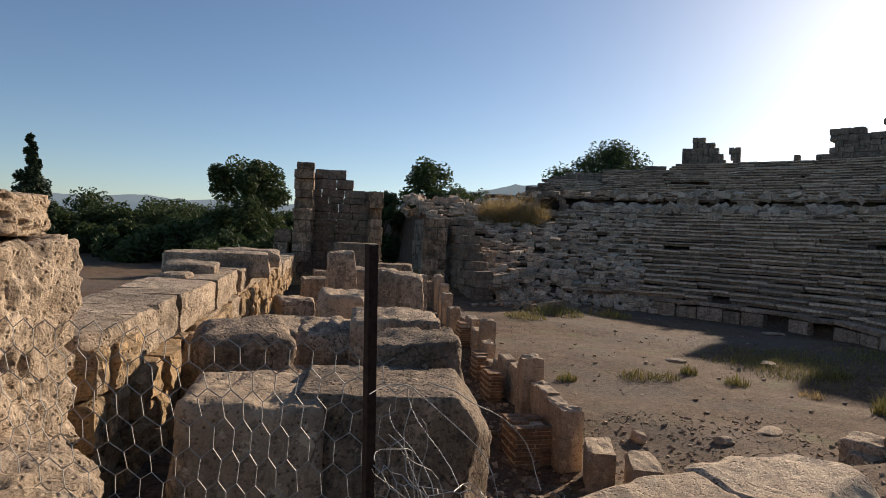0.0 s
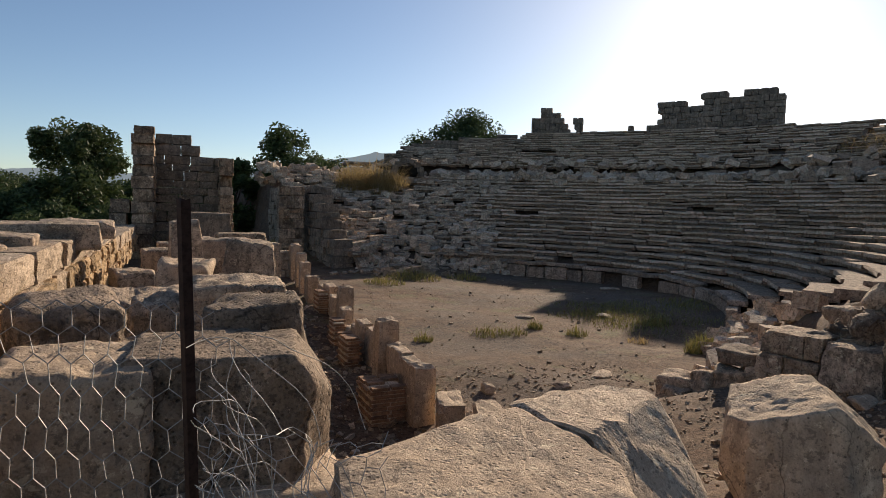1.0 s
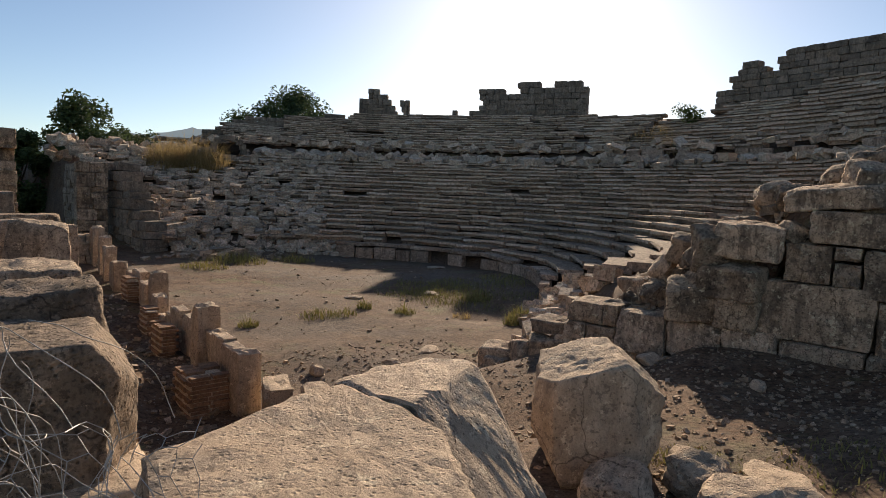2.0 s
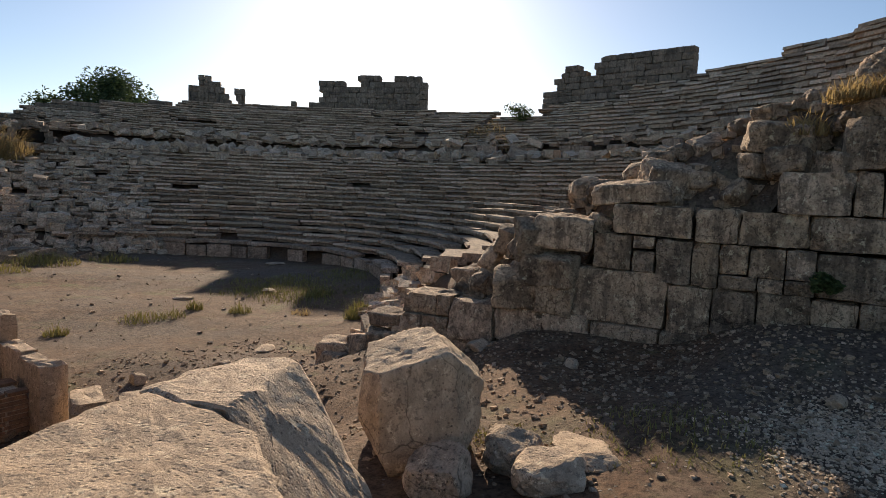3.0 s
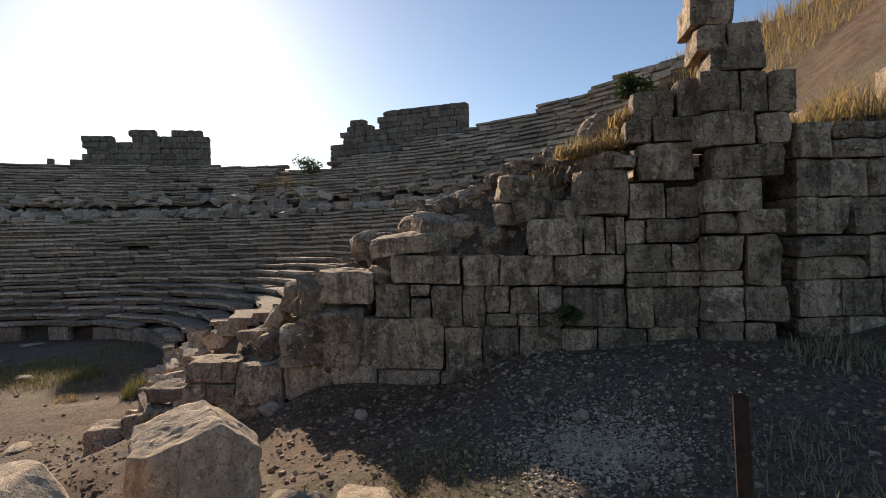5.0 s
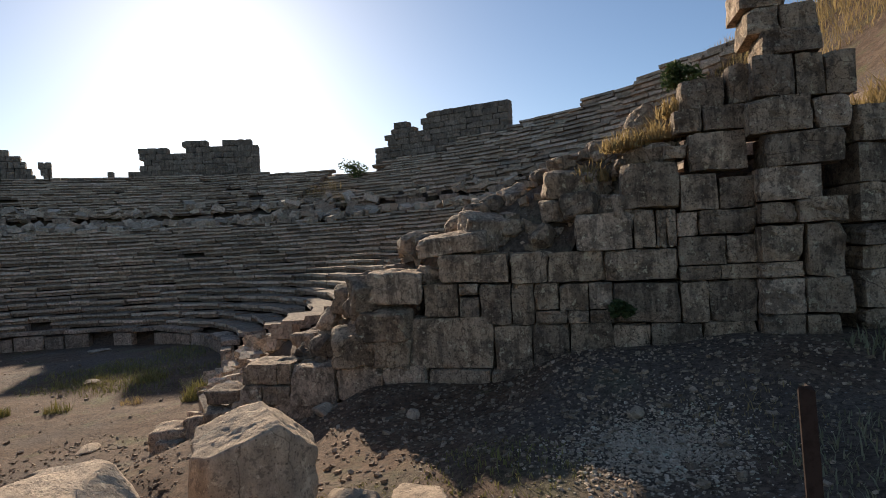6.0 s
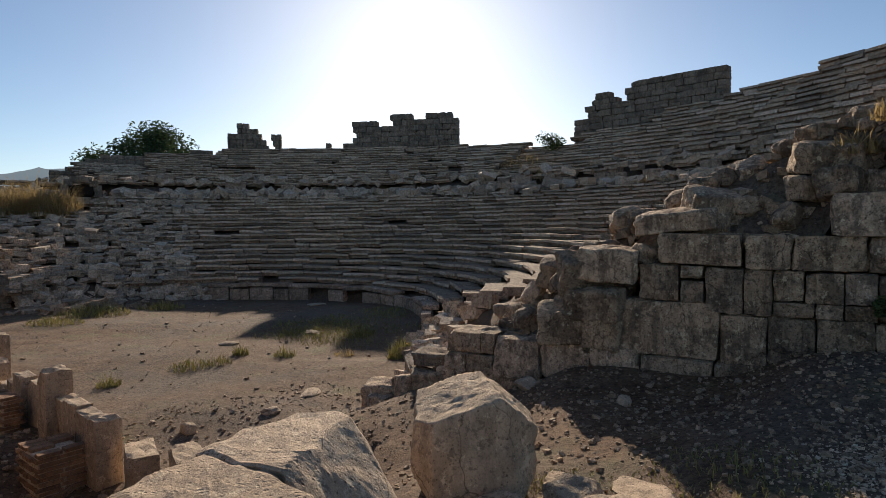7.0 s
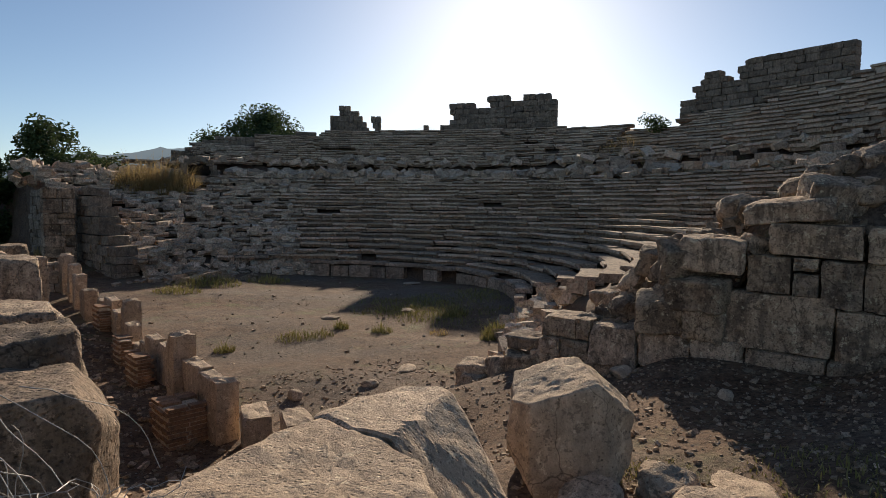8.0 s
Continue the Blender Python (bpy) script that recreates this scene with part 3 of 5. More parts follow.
laid(end_wall, 2.52, 2.95, (2.02, 2.40))
laid(end_wall, 2.32, 2.52, (2.02, 2.52, 2.84))
laid(end_wall, 2.52, 2.94, (2.40, 2.84))
laid(end_wall, 2.31, 2.52, (2.84, 3.20))
laid(end_wall, 2.53, 2.93, (2.84, 3.20))
laid(end_wall, 2.30, 2.91, (3.20, 4.15, 4.55, 5.2))
laid(end_wall, 3.00, 3.47, (0.5, 1.65))
laid(end_wall, 2.96, 3.44, (1.66, 2.24, 3.10))
laid(end_wall, 2.93, 3.40, (3.10, 4.15))
laid(end_wall, 2.91, 3.13, (4.15, 4.72, 5.22))
laid(end_wall, 3.13, 3.56, (4.15, 4.80, 5.22))
laid(end_wall, 3.43, 4.00, (2.68, 3.54))
laid(end_wall, 3.41, 3.99, (3.54, 3.86, 4.0, 4.15))
laid(end_wall, 3.56, 3.93, (4.15, 4.45, 5.24))
laid(end_wall, 4.00, 4.70, (3.38, 4.22))
laid(end_wall, 3.93, 4.48, (4.22, 4.74))
laid(end_wall, 3.93, 4.40, (4.74, 5.26))
laid(end_wall, 4.48, 5.06, (4.36, 5.16))
laid(end_wall, 4.70, 4.90, (4.02, 4.34))
laid(end_wall, 5.06, 5.42, (4.18, 4.58, 5.28))
laid(end_wall, 5.42, 5.86, (4.30, 4.92), 0.1)
laid(end_wall, 5.42, 6.0, (4.96, 5.3), 0.05)

# the buttress at its corner, standing a little proud
buttress = tagged(new("buttress"), "tall rough buttress of stacked limestone blocks with a leaning top", "wall", kind="structure")
laid(buttress, 1.8, 2.42, (5.18, 5.72, 6.15), -0.3, 1.0)
laid(buttress, 2.42, 2.92, (5.2, 5.74, 6.3), -0.28, 1.0)
laid(buttress, 2.92, 3.14, (5.2, 5.74), -0.27, 1.0)
laid(buttress, 2.92, 3.66, (5.76, 6.22), -0.3, 1.0)
laid(buttress, 3.14, 3.66, (5.2, 5.74), -0.28, 1.0)
laid(buttress, 3.66, 3.96, (5.22, 5.66), -0.26, 1.0)
laid(buttress, 3.66, 4.0, (5.68, 6.28), -0.34, 1.05)
laid(buttress, 3.98, 4.46, (5.22, 6.0), -0.28, 1.0)
laid(buttress, 4.46, 4.92, (5.32, 6.28), -0.3, 1.0)
laid(buttress, 4.92, 5.42, (5.12, 5.92), -0.3, 1.0)
laid(buttress, 4.92, 5.36, (5.94, 6.4), -0.26, 1.0)
laid(buttress, 5.42, 6.02, (5.2, 5.74), -0.26, 1.0)
laid(buttress, 5.38, 5.98, (5.76, 6.12, 6.5), -0.22, 0.95)
laid(buttress, 6.0, 6.34, (5.34, 6.1), -0.26, 0.9)
laid(buttress, 6.33, 6.72, (5.2, 5.62, 6.08), -0.1, 0.8)
laid(buttress, 6.72, 7.15, (5.1, 5.75), -0.05, 0.8)
laid(buttress, 7.15, 7.6, (5.15, 5.6), 0.0, 0.6)
courses(buttress, (10.55, -1.95), (11.8, -4.6), lambda s: 1.8, lambda s: 5.5 - 0.4 * s, 0.9, (0.45, 0.65), (0.6, 1.2), wall_t, 23, 0.05)

# low course in front, running out to the orchestra
low_wall = tagged(new("low_wall"), "low broken wall of large dark limestone blocks on the ground", "wall", kind="structure")
laid(low_wall, 1.12, 1.70, (-1.36, -0.5, 0.22), -0.05, 0.8)
laid(low_wall, 1.02, 1.71, (-2.2, -1.36), -0.08, 0.8)
laid(low_wall, 1.02, 1.36, (-3.2, -2.75, -2.2), -0.08, 0.8)
laid(low_wall, 1.36, 1.74, (-3.16, -2.48, -2.2), -0.02, 0.8)
laid(low_wall, 0.6, 1.06, (-3.4, -2.6, -1.8, -1.0), -0.03, 0.7)

# the core of earth and broken stone behind the face, sloping up
FACE_TOP = [(-4.6, 0.2), (-3.3, 0.9), (-3.1, 1.5), (-0.1, 1.6), (0.0, 2.3), (0.3, 2.85), (0.6, 3.3), (2.6, 3.35), (2.75, 3.85), (3.3, 3.9), (3.45, 4.55), (4.1, 4.6), (4.4, 5.2), (5.3, 5.7)]
BANK_TOP = [(-4.6, 0.6), (-3.5, 1.3), (-2.9, 1.75), (-2.2, 2.15), (-1.6, 2.55), (-0.9, 3.2), (-0.2, 3.45), (0.5, 3.8), (1.2, 4.2), (2.0, 4.6), (2.7, 4.95), (3.4, 5.1), (4.2, 5.45), (4.8, 6.0), (5.3, 6.1)]


def bank_height(along, back):
    k = min(1.0, max(0.0, (back - 0.3) / 1.1))
    lo, hi = lerp_table(FACE_TOP, along), lerp_table(BANK_TOP, along)
    sink = max(0.0, -2.3 - along) * (0.35 + 0.7 * max(0.0, back - 0.6))
    return lo + (max(hi, lo) - lo) * k - max(0.0, back - 2.2) * 0.25 - sink + noise.noise(Vector((along * 2.1, back * 2.1, 4))) * 0.10


bverts, bfaces = [], []
n_al, n_bk = 80, 22
for i in range(n_al):
    for j in range(n_bk):
        al, bk = -4.6 + 9.9 * i / (n_al - 1), 0.3 + 3.6 * j / (n_bk - 1)
        p = on_wall(al, bk)
        bverts.append((p.x, p.y, bank_height(al, bk)))
for i in range(n_al - 1):
    for j in range(n_bk - 1):
        k = i * n_bk + j
        bfaces.append((k, k + n_bk, k + n_bk + 1, k + 1))
earth_bank = tagged(new("earth_bank", mesh_from("earth_bank", bverts, bfaces, M_EARTH, True)), "bank of dark earth and broken stone behind the end wall", "earth", kind="structure")


# ---- ruins along the rim ----
def rim_wall(phi0, phi1, tops, label, seed, r=R_RIM + 0.6, base=-0.8, heights=(0.42, 0.55), lens=(0.6, 1.5)):
    a0, a1 = radians(phi0), radians(phi1)
    p0 = (CX + r * math.cos(a0), CY + r * math.sin(a0))
    p1 = (CX + r * math.cos(a1), CY + r * math.sin(a1))
    w = tagged(new("ruined_wall"), label, "wall", kind="structure")
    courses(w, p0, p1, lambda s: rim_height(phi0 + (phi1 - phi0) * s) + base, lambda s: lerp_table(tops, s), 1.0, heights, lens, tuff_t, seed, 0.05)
    return w


def rim_at(t_az, r=R_RIM + 0.6):
    """Angle at the seating's centre of the rim's point in a compass direction from the walk's middle."""
    d = Vector((math.sin(radians(t_az)), math.cos(radians(t_az))))
    c = Vector((CX, CY))
    b = d.dot(c)
    s = b + math.sqrt(b * b - c.length_squared + r * r)
    p = d * s - c
    return math.degrees(math.atan2(p.y, p.x)), s


P = lambda az: rim_at(az)[0]
rim_wall(P(29.8), P(34.3), [(0, 12.3), (0.14, 12.3), (0.16, 13.1), (0.42, 13.1), (0.44, 12.5), (0.58, 12.5), (0.6, 11.9), (0.74, 11.9), (0.76, 10.2), (0.82, 10.2), (0.84, 12.3), (1, 12.3)], "small jagged block ruin on the rim of the seating", 41, lens=(0.35, 0.6))
rim_wall(P(39.8), P(50.2), [(0, 11.6), (0.09, 11.6), (0.1, 13.6), (0.17, 13.6), (0.18, 13.2), (0.3, 13.2), (0.31, 12.8), (0.44, 12.8), (0.45, 13.7), (0.58, 13.7), (0.59, 13.2), (0.68, 13.2), (0.7, 14.1), (0.95, 14.1), (0.96, 13.3), (1, 12.9)], "long broken parapet of stone blocks on the rim of the seating", 42, lens=(0.45, 0.9))
rim_wall(P(60.8), P(73.2), [(0, 12.0), (0.1, 12.2), (0.12, 13.8), (0.3, 14.0), (0.31, 13.2), (0.38, 13.3), (0.4, 14.3), (0.95, 14.7), (1, 14.3)], "high stretch of ashlar wall on the rim of the seating", 43)
rim_wall(P(35.2), P(38.6), [(0, 11.1), (1, 11.2)], "row of low blocks on the rim of the seating", 44)
rim_wall(P(16.5), P(28.5), [(0, 8.2), (0.3, 9.7), (1, 10.7)], "crumbling top course on the rim of the seating", 45, heights=(0.3, 0.42))

# far end wall of the seating and the pier before it
far_wall = tagged(new("far_end_wall"), "far end wall of the seating, plain limestone blocks in shade", "wall", kind="structure")
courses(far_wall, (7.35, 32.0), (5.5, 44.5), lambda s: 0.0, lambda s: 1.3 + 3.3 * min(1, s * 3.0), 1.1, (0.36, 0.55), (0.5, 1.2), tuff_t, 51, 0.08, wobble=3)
pier = tagged(new("pier"), "free-standing stepped pier of pale limestone blocks", "wall", kind="structure")
courses(pier, (4.5, 36.0), (5.9, 36.0), lambda s: 0.3, lambda s: 4.75 if s < 0.5 else 4.3, 0.9, (0.5, 0.75), (0.7, 1.1), wall_t, 53, 0.05)
# arched mouth of a passage under the upper seats
arch = tagged(new("passage_arch"), "small dark arched passage mouth in the seating", "arch", kind="structure")
ax, ay = 15.2, 45.6
for k in range(9):
    a = radians(k * 22.5)
    part("voussoir", tuff_t[k % 6], arch, spot(ax + 1.15 * math.cos(a), ay - 0.5 + 0.2 * math.cos(a), 5.75 + 0.95 * math.sin(a), -18, 0, 0, (0.5, 0.8, 0.42)))
# a solid block, its near-black colour standing for the passage's inner shade
hollow = block_mesh("hollow", (1.9, 1.2, 0.9), 4, M_HOLLOW_SHADE, 2, 0.3, 0.02, 0)
part("hollow", hollow, arch, spot(ax, ay + 0.1, 5.7, -18), "near-black block painted as the shade inside the passage")


# ---- the stage front: slabs, pillars and brick piers ----
def stage_x(y):
    return 3.32 + (y - 9) * 0.055


stage = tagged(new("stage_front"), "low broken stage front of pale upright slabs and pillars", "wall", kind="structure")
rp = random.Random(5)
pale_t = templates("slab", M_FRESH, 8, 4, 0.05, 0.05, 3, 700)
brick_me = [block_mesh("brick", (0.30, 0.152, 0.056), 720 + i, M_BRICK, 1, 0.008, 0.006, 1) for i in range(4)]


def upright(y, wide, high, thick, dx=0.0, tilt=0.0, yaw=0.0, name="slab", z=None):
    x = stage_x(y) + dx
    part(name, rp.choice(pale_t), stage, spot(x, y, (land(x, y) if z is None else z) - 0.06, 90 + yaw - 3, tilt, rp.gauss(0, 1), (wide, thick, high)))


# pillars and slabs, from the near end to the far one
upright(9.35, 0.42, 1.0, 0.36, 0.02, 1, 4, "pillar")
upright(9.62, 0.34, 0.62, 0.30, 0.03)
for y, h in ((9.95, 0.98), (10.55, 1.02)):
    upright(y, 0.62, h - 0.42, 0.26, 0.04, 0, 0, "slab", 0.42)
    upright(y, 0.62, 0.44, 0.30, 0.06)
upright(11.1, 0.36, 0.86, 0.3, 0.12, -4)
upright(11.55, 0.44, 1.22, 0.4, -0.02, 0, 3, "pillar")
upright(12.1, 0.7, 0.72, 0.26, 0.08, -3)
upright(12.9, 0.85, 0.84, 0.26, 0.06, 3)
upright(13.7, 0.7, 0.9, 0.28, 0.04, -2)
upright(14.35, 0.55, 0.7, 0.3, 0.02)
upright(15.2, 0.62, 0.5, 0.4, 0.05)
upright(16.9, 0.45, 1.15, 0.4, 0.15, 0, 0, "pillar")
upright(16.0, 0.6, 0.8, 0.3, 0.02)
upright(17.6, 0.7, 0.7, 0.3, 0.0)
upright(18.6, 0.9, 0.85, 0.3, 0.0)
upright(19.8, 0.9, 0.8, 0.3, 0.0)
upright(20.9, 0.7, 0.6, 0.3, 0.05)
upright(21.9, 0.5, 1.0, 0.4, -0.1, 0, 0, "pillar")
upright(22.8, 0.8, 0.9, 0.3, -0.1)
upright(23.9, 0.5, 1.2, 0.4, -0.15, 0, 0, "pillar")
upright(24.8, 0.5, 1.35, 0.4, -0.2, 0, 0, "pillar")
upright(26.2, 1.2, 1.5, 0.4, -0.3)
# low kerb stones running on toward the mound
for y, dx, h, w in ((8.55, 0.25, 0.62, 0.8), (7.75, 0.55, 0.5, 0.8), (7.05, 0.85, 0.36, 0.7)):
    upright(y, w, h, 0.38, dx, 0, -16)


def brick_pier(x, y, yaw, courses_n, nx_, ny_, label):
    """A stump of coursed brick; each brick a part."""
    t = thing("brick_pier", label, "pier", pose(x, y, land(x, y) - 0.05, 0, 0, yaw), "brick piers of the stage front")
    part("mortar_core", block_mesh("mortar_core", (nx_ * 0.31 - 0.05, ny_ * 0.16 - 0.05, courses_n * 0.064 - 0.05), 12, M_CHIP, 3, 0.02, 0.01, 0), t, pose(0.02, 0, 0), "crumbling mortar core")
    for c in range(courses_n):
        for i in range(nx_):
            for j in range(ny_):
                if 0 < i < nx_ - 1 and 0 < j < ny_ - 1 and c < courses_n - 1:
                    continue
                if c > courses_n - 3 and rp.random() < 0.25:
                    continue
                o = 0.05 * (c % 2)
                part("brick", rp.choice(brick_me), t, spot(-nx_ * 0.155 + 0.16 + i * 0.31 + o + rp.uniform(-.012, .012), -ny_ * 0.08 + 0.08 + j * 0.16 + rp.uniform(-.01, .01), c * 0.064, rp.gauss(0, 1.5) + rp.choice((0, 180))))
    return t


brick_pier(stage_x(9.9) - 0.52, 9.85, 2, 10, 2, 5, "stump of coursed red brick against the stage front")
brick_pier(stage_x(13.2) - 0.45, 13.2, 2, 11, 1, 5, "narrow stump of coursed red brick against the slabs")
brick_pier(stage_x(15.4) - 0.35, 15.4, 2, 10, 1, 4, "narrow stump of coursed red brick beside a slab")
brick_pier(stage_x(18.2) - 0.35, 18.2, 2, 11, 1, 4, "narrow stump of coursed red brick beside a slab")


# ---- the stage building's back wall, beside the walk ----
back_wall = tagged(new("back_wall"), "low back wall of pitted pale and ochre limestone blocks", "wall", kind="structure")
BTOP = [(0, 3.2), (0.10, 3.12), (0.2, 3.0), (0.21, 3.12), (0.3, 3.05), (0.34, 2.95), (0.36, 3.12), (0.5, 3.0), (0.52, 2.75), (0.7, 2.8), (0.72, 2.6), (1, 2.6)]
courses(back_wall, (-2.0, 4.3), (-2.35, 26.5), lambda s: 2.55 - 0.5 * s, lambda s: lerp_table(BTOP, s) - 0.22, 0.8, (0.36, 0.5), (0.6, 1.3), templates("ashlar", M_PITTED, 8, 8, 0.03, 0.035, 2, 760), 61, 0.05, wobble=1.5)
courses(back_wall, (-1.93, 4.3), (-2.3, 26.5), lambda s: 1.5, lambda s: 2.66 - 0.6 * s, 0.75, (0.22, 0.34), (0.3, 0.6), gold_t, 62, 0.06, wobble=3)
for y, s, h in ((8.6, (0.36, 0.5, 0.15), 2.76), (9.5, (0.65, 0.8, 0.27), 2.72), (11.4, (1.6, 1.1, 0.42), 2.66), (14.8, (1.3, 0.9, 0.4), 2.62)):
    ob = tagged(new("stone_block", block_mesh("stone_block", s, int(y * 10), M_BLOCK, 6, 0.06, 0.05, 3)), "loose weathered limestone block lying on the wall", "stone block", "loose blocks on the back wall")
    ob.matrix_basis = pose(-2.2, y, h, 0, 0, 8)
# the tall pier close by
near_pier = tagged(new("near_pier"), "tall pier of deeply pitted pale limestone blocks beside the walk", "wall", kind="structure")
for z, s, dx, seed in ((1.2, (1.3, 1.0, 0.95), 0.05, 1), (2.12, (1.25, 0.95, 1.32), 0, 2), (3.44, (1.2, 0.9, 0.21), -0.1, 3)):
    part("block", block_mesh("pier_block", s, 800 + seed, M_PITTED, 40, 0.04, 0.05, 2, 0, True, 0.11), near_pier, pose(-2.16 + dx, 3.42, z, 0, 0, -4))
part("block", block_mesh("pier_block", (1.1, 0.9, 0.9), 805, M_PITTED, 30, 0.10, 0.06, 3, 0, True, 0.1), near_pier, pose(-1.65, 2.75, 1.75, 4, 6, 20))

# the tower-like corner at the far end of the stage building
tower = tagged(new("corner_tower"), "tall ruined corner of the stage building in coursed dark stone", "wall", kind="structure")
TT = [(0, 6.15), (0.5, 6.2), (0.52, 5.9), (0.68, 5.8), (0.72, 5.5), (0.85, 5.3), (1, 5.15)]
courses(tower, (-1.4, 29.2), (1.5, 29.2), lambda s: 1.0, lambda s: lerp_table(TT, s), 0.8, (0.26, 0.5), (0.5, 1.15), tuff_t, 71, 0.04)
courses(tower, (-1.75, 26.6), (-1.75, 29.6), lambda s: 1.0, lambda s: 6.2 if s > 0.35 else (5.9 if s > 0.1 else 3.8), 0.75, (0.34, 0.5), (0.5, 1.0), templates("ashlar", M_WALL, 5, 2, 0.05, 0.04, 2, 780), 72, 0.05)
courses(tower, (1.35, 27.4), (1.35, 29.0), lambda s: 1.0, lambda s: 5.2 if s > 0.3 else 3.6, 0.55, (0.3, 0.5), (0.5, 0.9), templates("ashlar", M_WALL, 5, 2, 0.05, 0.04, 2, 790), 73, 0.05)
part("cap", wall_t[3], tower, spot(-1.8, 28.8, 6.1, 3, 0, 0, (0.75, 0.8, 0.32)), "loose cap stone")
courses(tower, (-2.9, 27.2), (-2.2, 27.2), lambda s: 1.0, lambda s: 3.8, 0.8, (0.5, 0.7), (0.6, 0.9), wall_t, 74, 0.05)
cross_wall = tagged(new("cross_wall"), "low pale cross wall between stage front and stage building", "wall", kind="structure")
courses(cross_wall, (1.9, 26.8), (4.0, 26.8), lambda s: 0.0, lambda s: 1.7 - 0.25 * s, 0.6, (0.3, 0.5), (0.7, 1.5), pale_t, 75, 0.03)


# ---- fallen blocks ----
def fallen(x, y, z, s, yaw, label, seed, tx=0, ty=0, mat=M_BLOCK, cuts=10, soft=0.04, rough=0.04, chips=2, taper=0.0):
    ob = tagged(new("fallen_block", block_mesh("fallen_block", s, seed, mat, cuts + 6, soft, rough, chips, taper, True, 0.04)), label, "stone block", "fallen blocks of the stage building")
    ob.matrix_basis = pose(x, y, z, tx, ty, yaw)
    return ob


carved = tagged(new("fallen_block", hewn_mesh("fallen_block", [((1, 0, 0), 0.68), ((0.78, -0.1, 0.62), 0.62), ((-1, 0, 0), 0.46), ((0, -1, 0.02), 0.40), ((0, 1, 0), 0.40), ((0, 0, 1), 0.43), ((0, 0, -1), 0.43), ((0.85, -0.5, -0.1), 0.62)], 3, M_DARK, (0, 0, 0.43), 6, 0.025, 70.0)),
                "large dark carved limestone block behind wire netting", "stone block", "fallen blocks of the stage building")
carved.matrix_basis = pose(0.08, 4.08, 1.79, 0, 1, -2)
fallen(0.12, 4.05, 1.62, (1.35, 1.15, 0.32), -4, "pale moulded base stone under a dark block", 902, mat=M_FRESH)
# paler stone on this block stands for bounce light on its front
fallen(-0.66, 3.95, 1.5, (0.74, 0.8, 1.14), 5, "weathered block with fluted side and worn top", 903, 0, 2, M_FRESH, 14, 0.06, 0.04, 1)
for k in range(4):
    rib = tagged(new("fallen_block", block_mesh("fallen_block", (0.05, 0.07, 0.9), 960 + k, M_BLOCK, 6, 0.02, 0.01, 0, 0, True)), "narrow upright moulding beside a worn block", "stone block", "fallen blocks of the stage building")
    rib.matrix_basis = pose(-0.285 + 0.012 * k, 3.62 + 0.09 * k, 1.55, 0, 0, 5)
fallen(0.46, 5.0, 1.85, (0.66, 0.8, 0.93), -8, "grey limestone block with a broken top", 904, 2, -4, M_DARK, chips=5)
fallen(0.36, 6.3, 1.7, (0.82, 0.9, 1.05), -3, "flat-topped grey limestone block", 905, 0, 0, chips=4)
fallen(-0.90, 5.55, 2.3, (0.74, 0.85, 0.46), 12, "rounded dark block with a drum-like end", 906, 4, -3, M_DARK, soft=0.13, chips=2)
fallen(-0.35, 5.2, 1.6, (0.62, 0.8, 0.82), 20, "pitted broken limestone block", 907, -8, 4, M_DARK, rough=0.1, chips=5)
fallen(-0.25, 6.6, 1.6, (0.62, 0.7, 1.02), 4, "tilted pale limestone block", 908, 6, 0, rough=0.08, chips=4)
fallen(-0.1, 8.6, 1.6, (0.62, 0.7, 1.1), -6, "upright pale limestone block with a split face", 909, 0, 0, M_FRESH, rough=0.07)
fallen(0.78, 11.4, 1.45, (1.0, 1.0, 1.38), -5, "upright limestone block with a sloping cut side", 910, 0, 6, taper=0.25, chips=4)
fallen(-0.05, 12.8, 1.45, (0.7, 0.8, 1.65), 5, "tall broken limestone block", 911, 0, -4, taper=0.3, chips=4)
fallen(0.9, 9.9, 1.5, (0.9, 0.9, 0.65), 10, "flat limestone block beside taller stones", 912)
fallen(1.3, 14.6, 1.3, (1.0, 0.9, 1.3), 0, "squared pale limestone block among others", 913)
fallen(-0.9, 11.2, 1.5, (0.6, 0.6, 0.85), 15, "small squared dark block", 914)
fallen(-1.0, 9.7, 1.6, (0.7, 0.6, 0.6), -10, "small squared dark block", 915)
fallen(-0.6, 14.5, 1.4, (0.8, 0.7, 1.05), 0, "squared dark block by the tower", 916)
fallen(0.6, 17.6, 1.2, (1.6, 0.8, 1.3), 4, "long squared limestone block", 917)
fallen(1.4, 20.5, 1.0, (1.5, 1.0, 1.5), 0, "low stack stone before the tower", 918, mat=M_WALL)
fallen(-0.5, 20.5, 1.1, (0.9, 0.8, 1.1), 8, "squared block before the tower", 919, mat=M_WALL)
fallen(0.5, 26.0, 1.1, (1.8, 0.9, 1.9), 0, "tall blocks at the foot of the tower", 920, mat=M_TUFF)
fallen(-1.35, 6.9, 1.6, (0.6, 0.9, 0.8), 5, "ochre limestone block at the foot of the wall", 921, mat=M_GOLD, rough=0.08)
fallen(-0.5, 7.6, 1.6, (0.9, 0.9, 0.85), 25, "flat grey limestone block among others", 922, 6, 4)


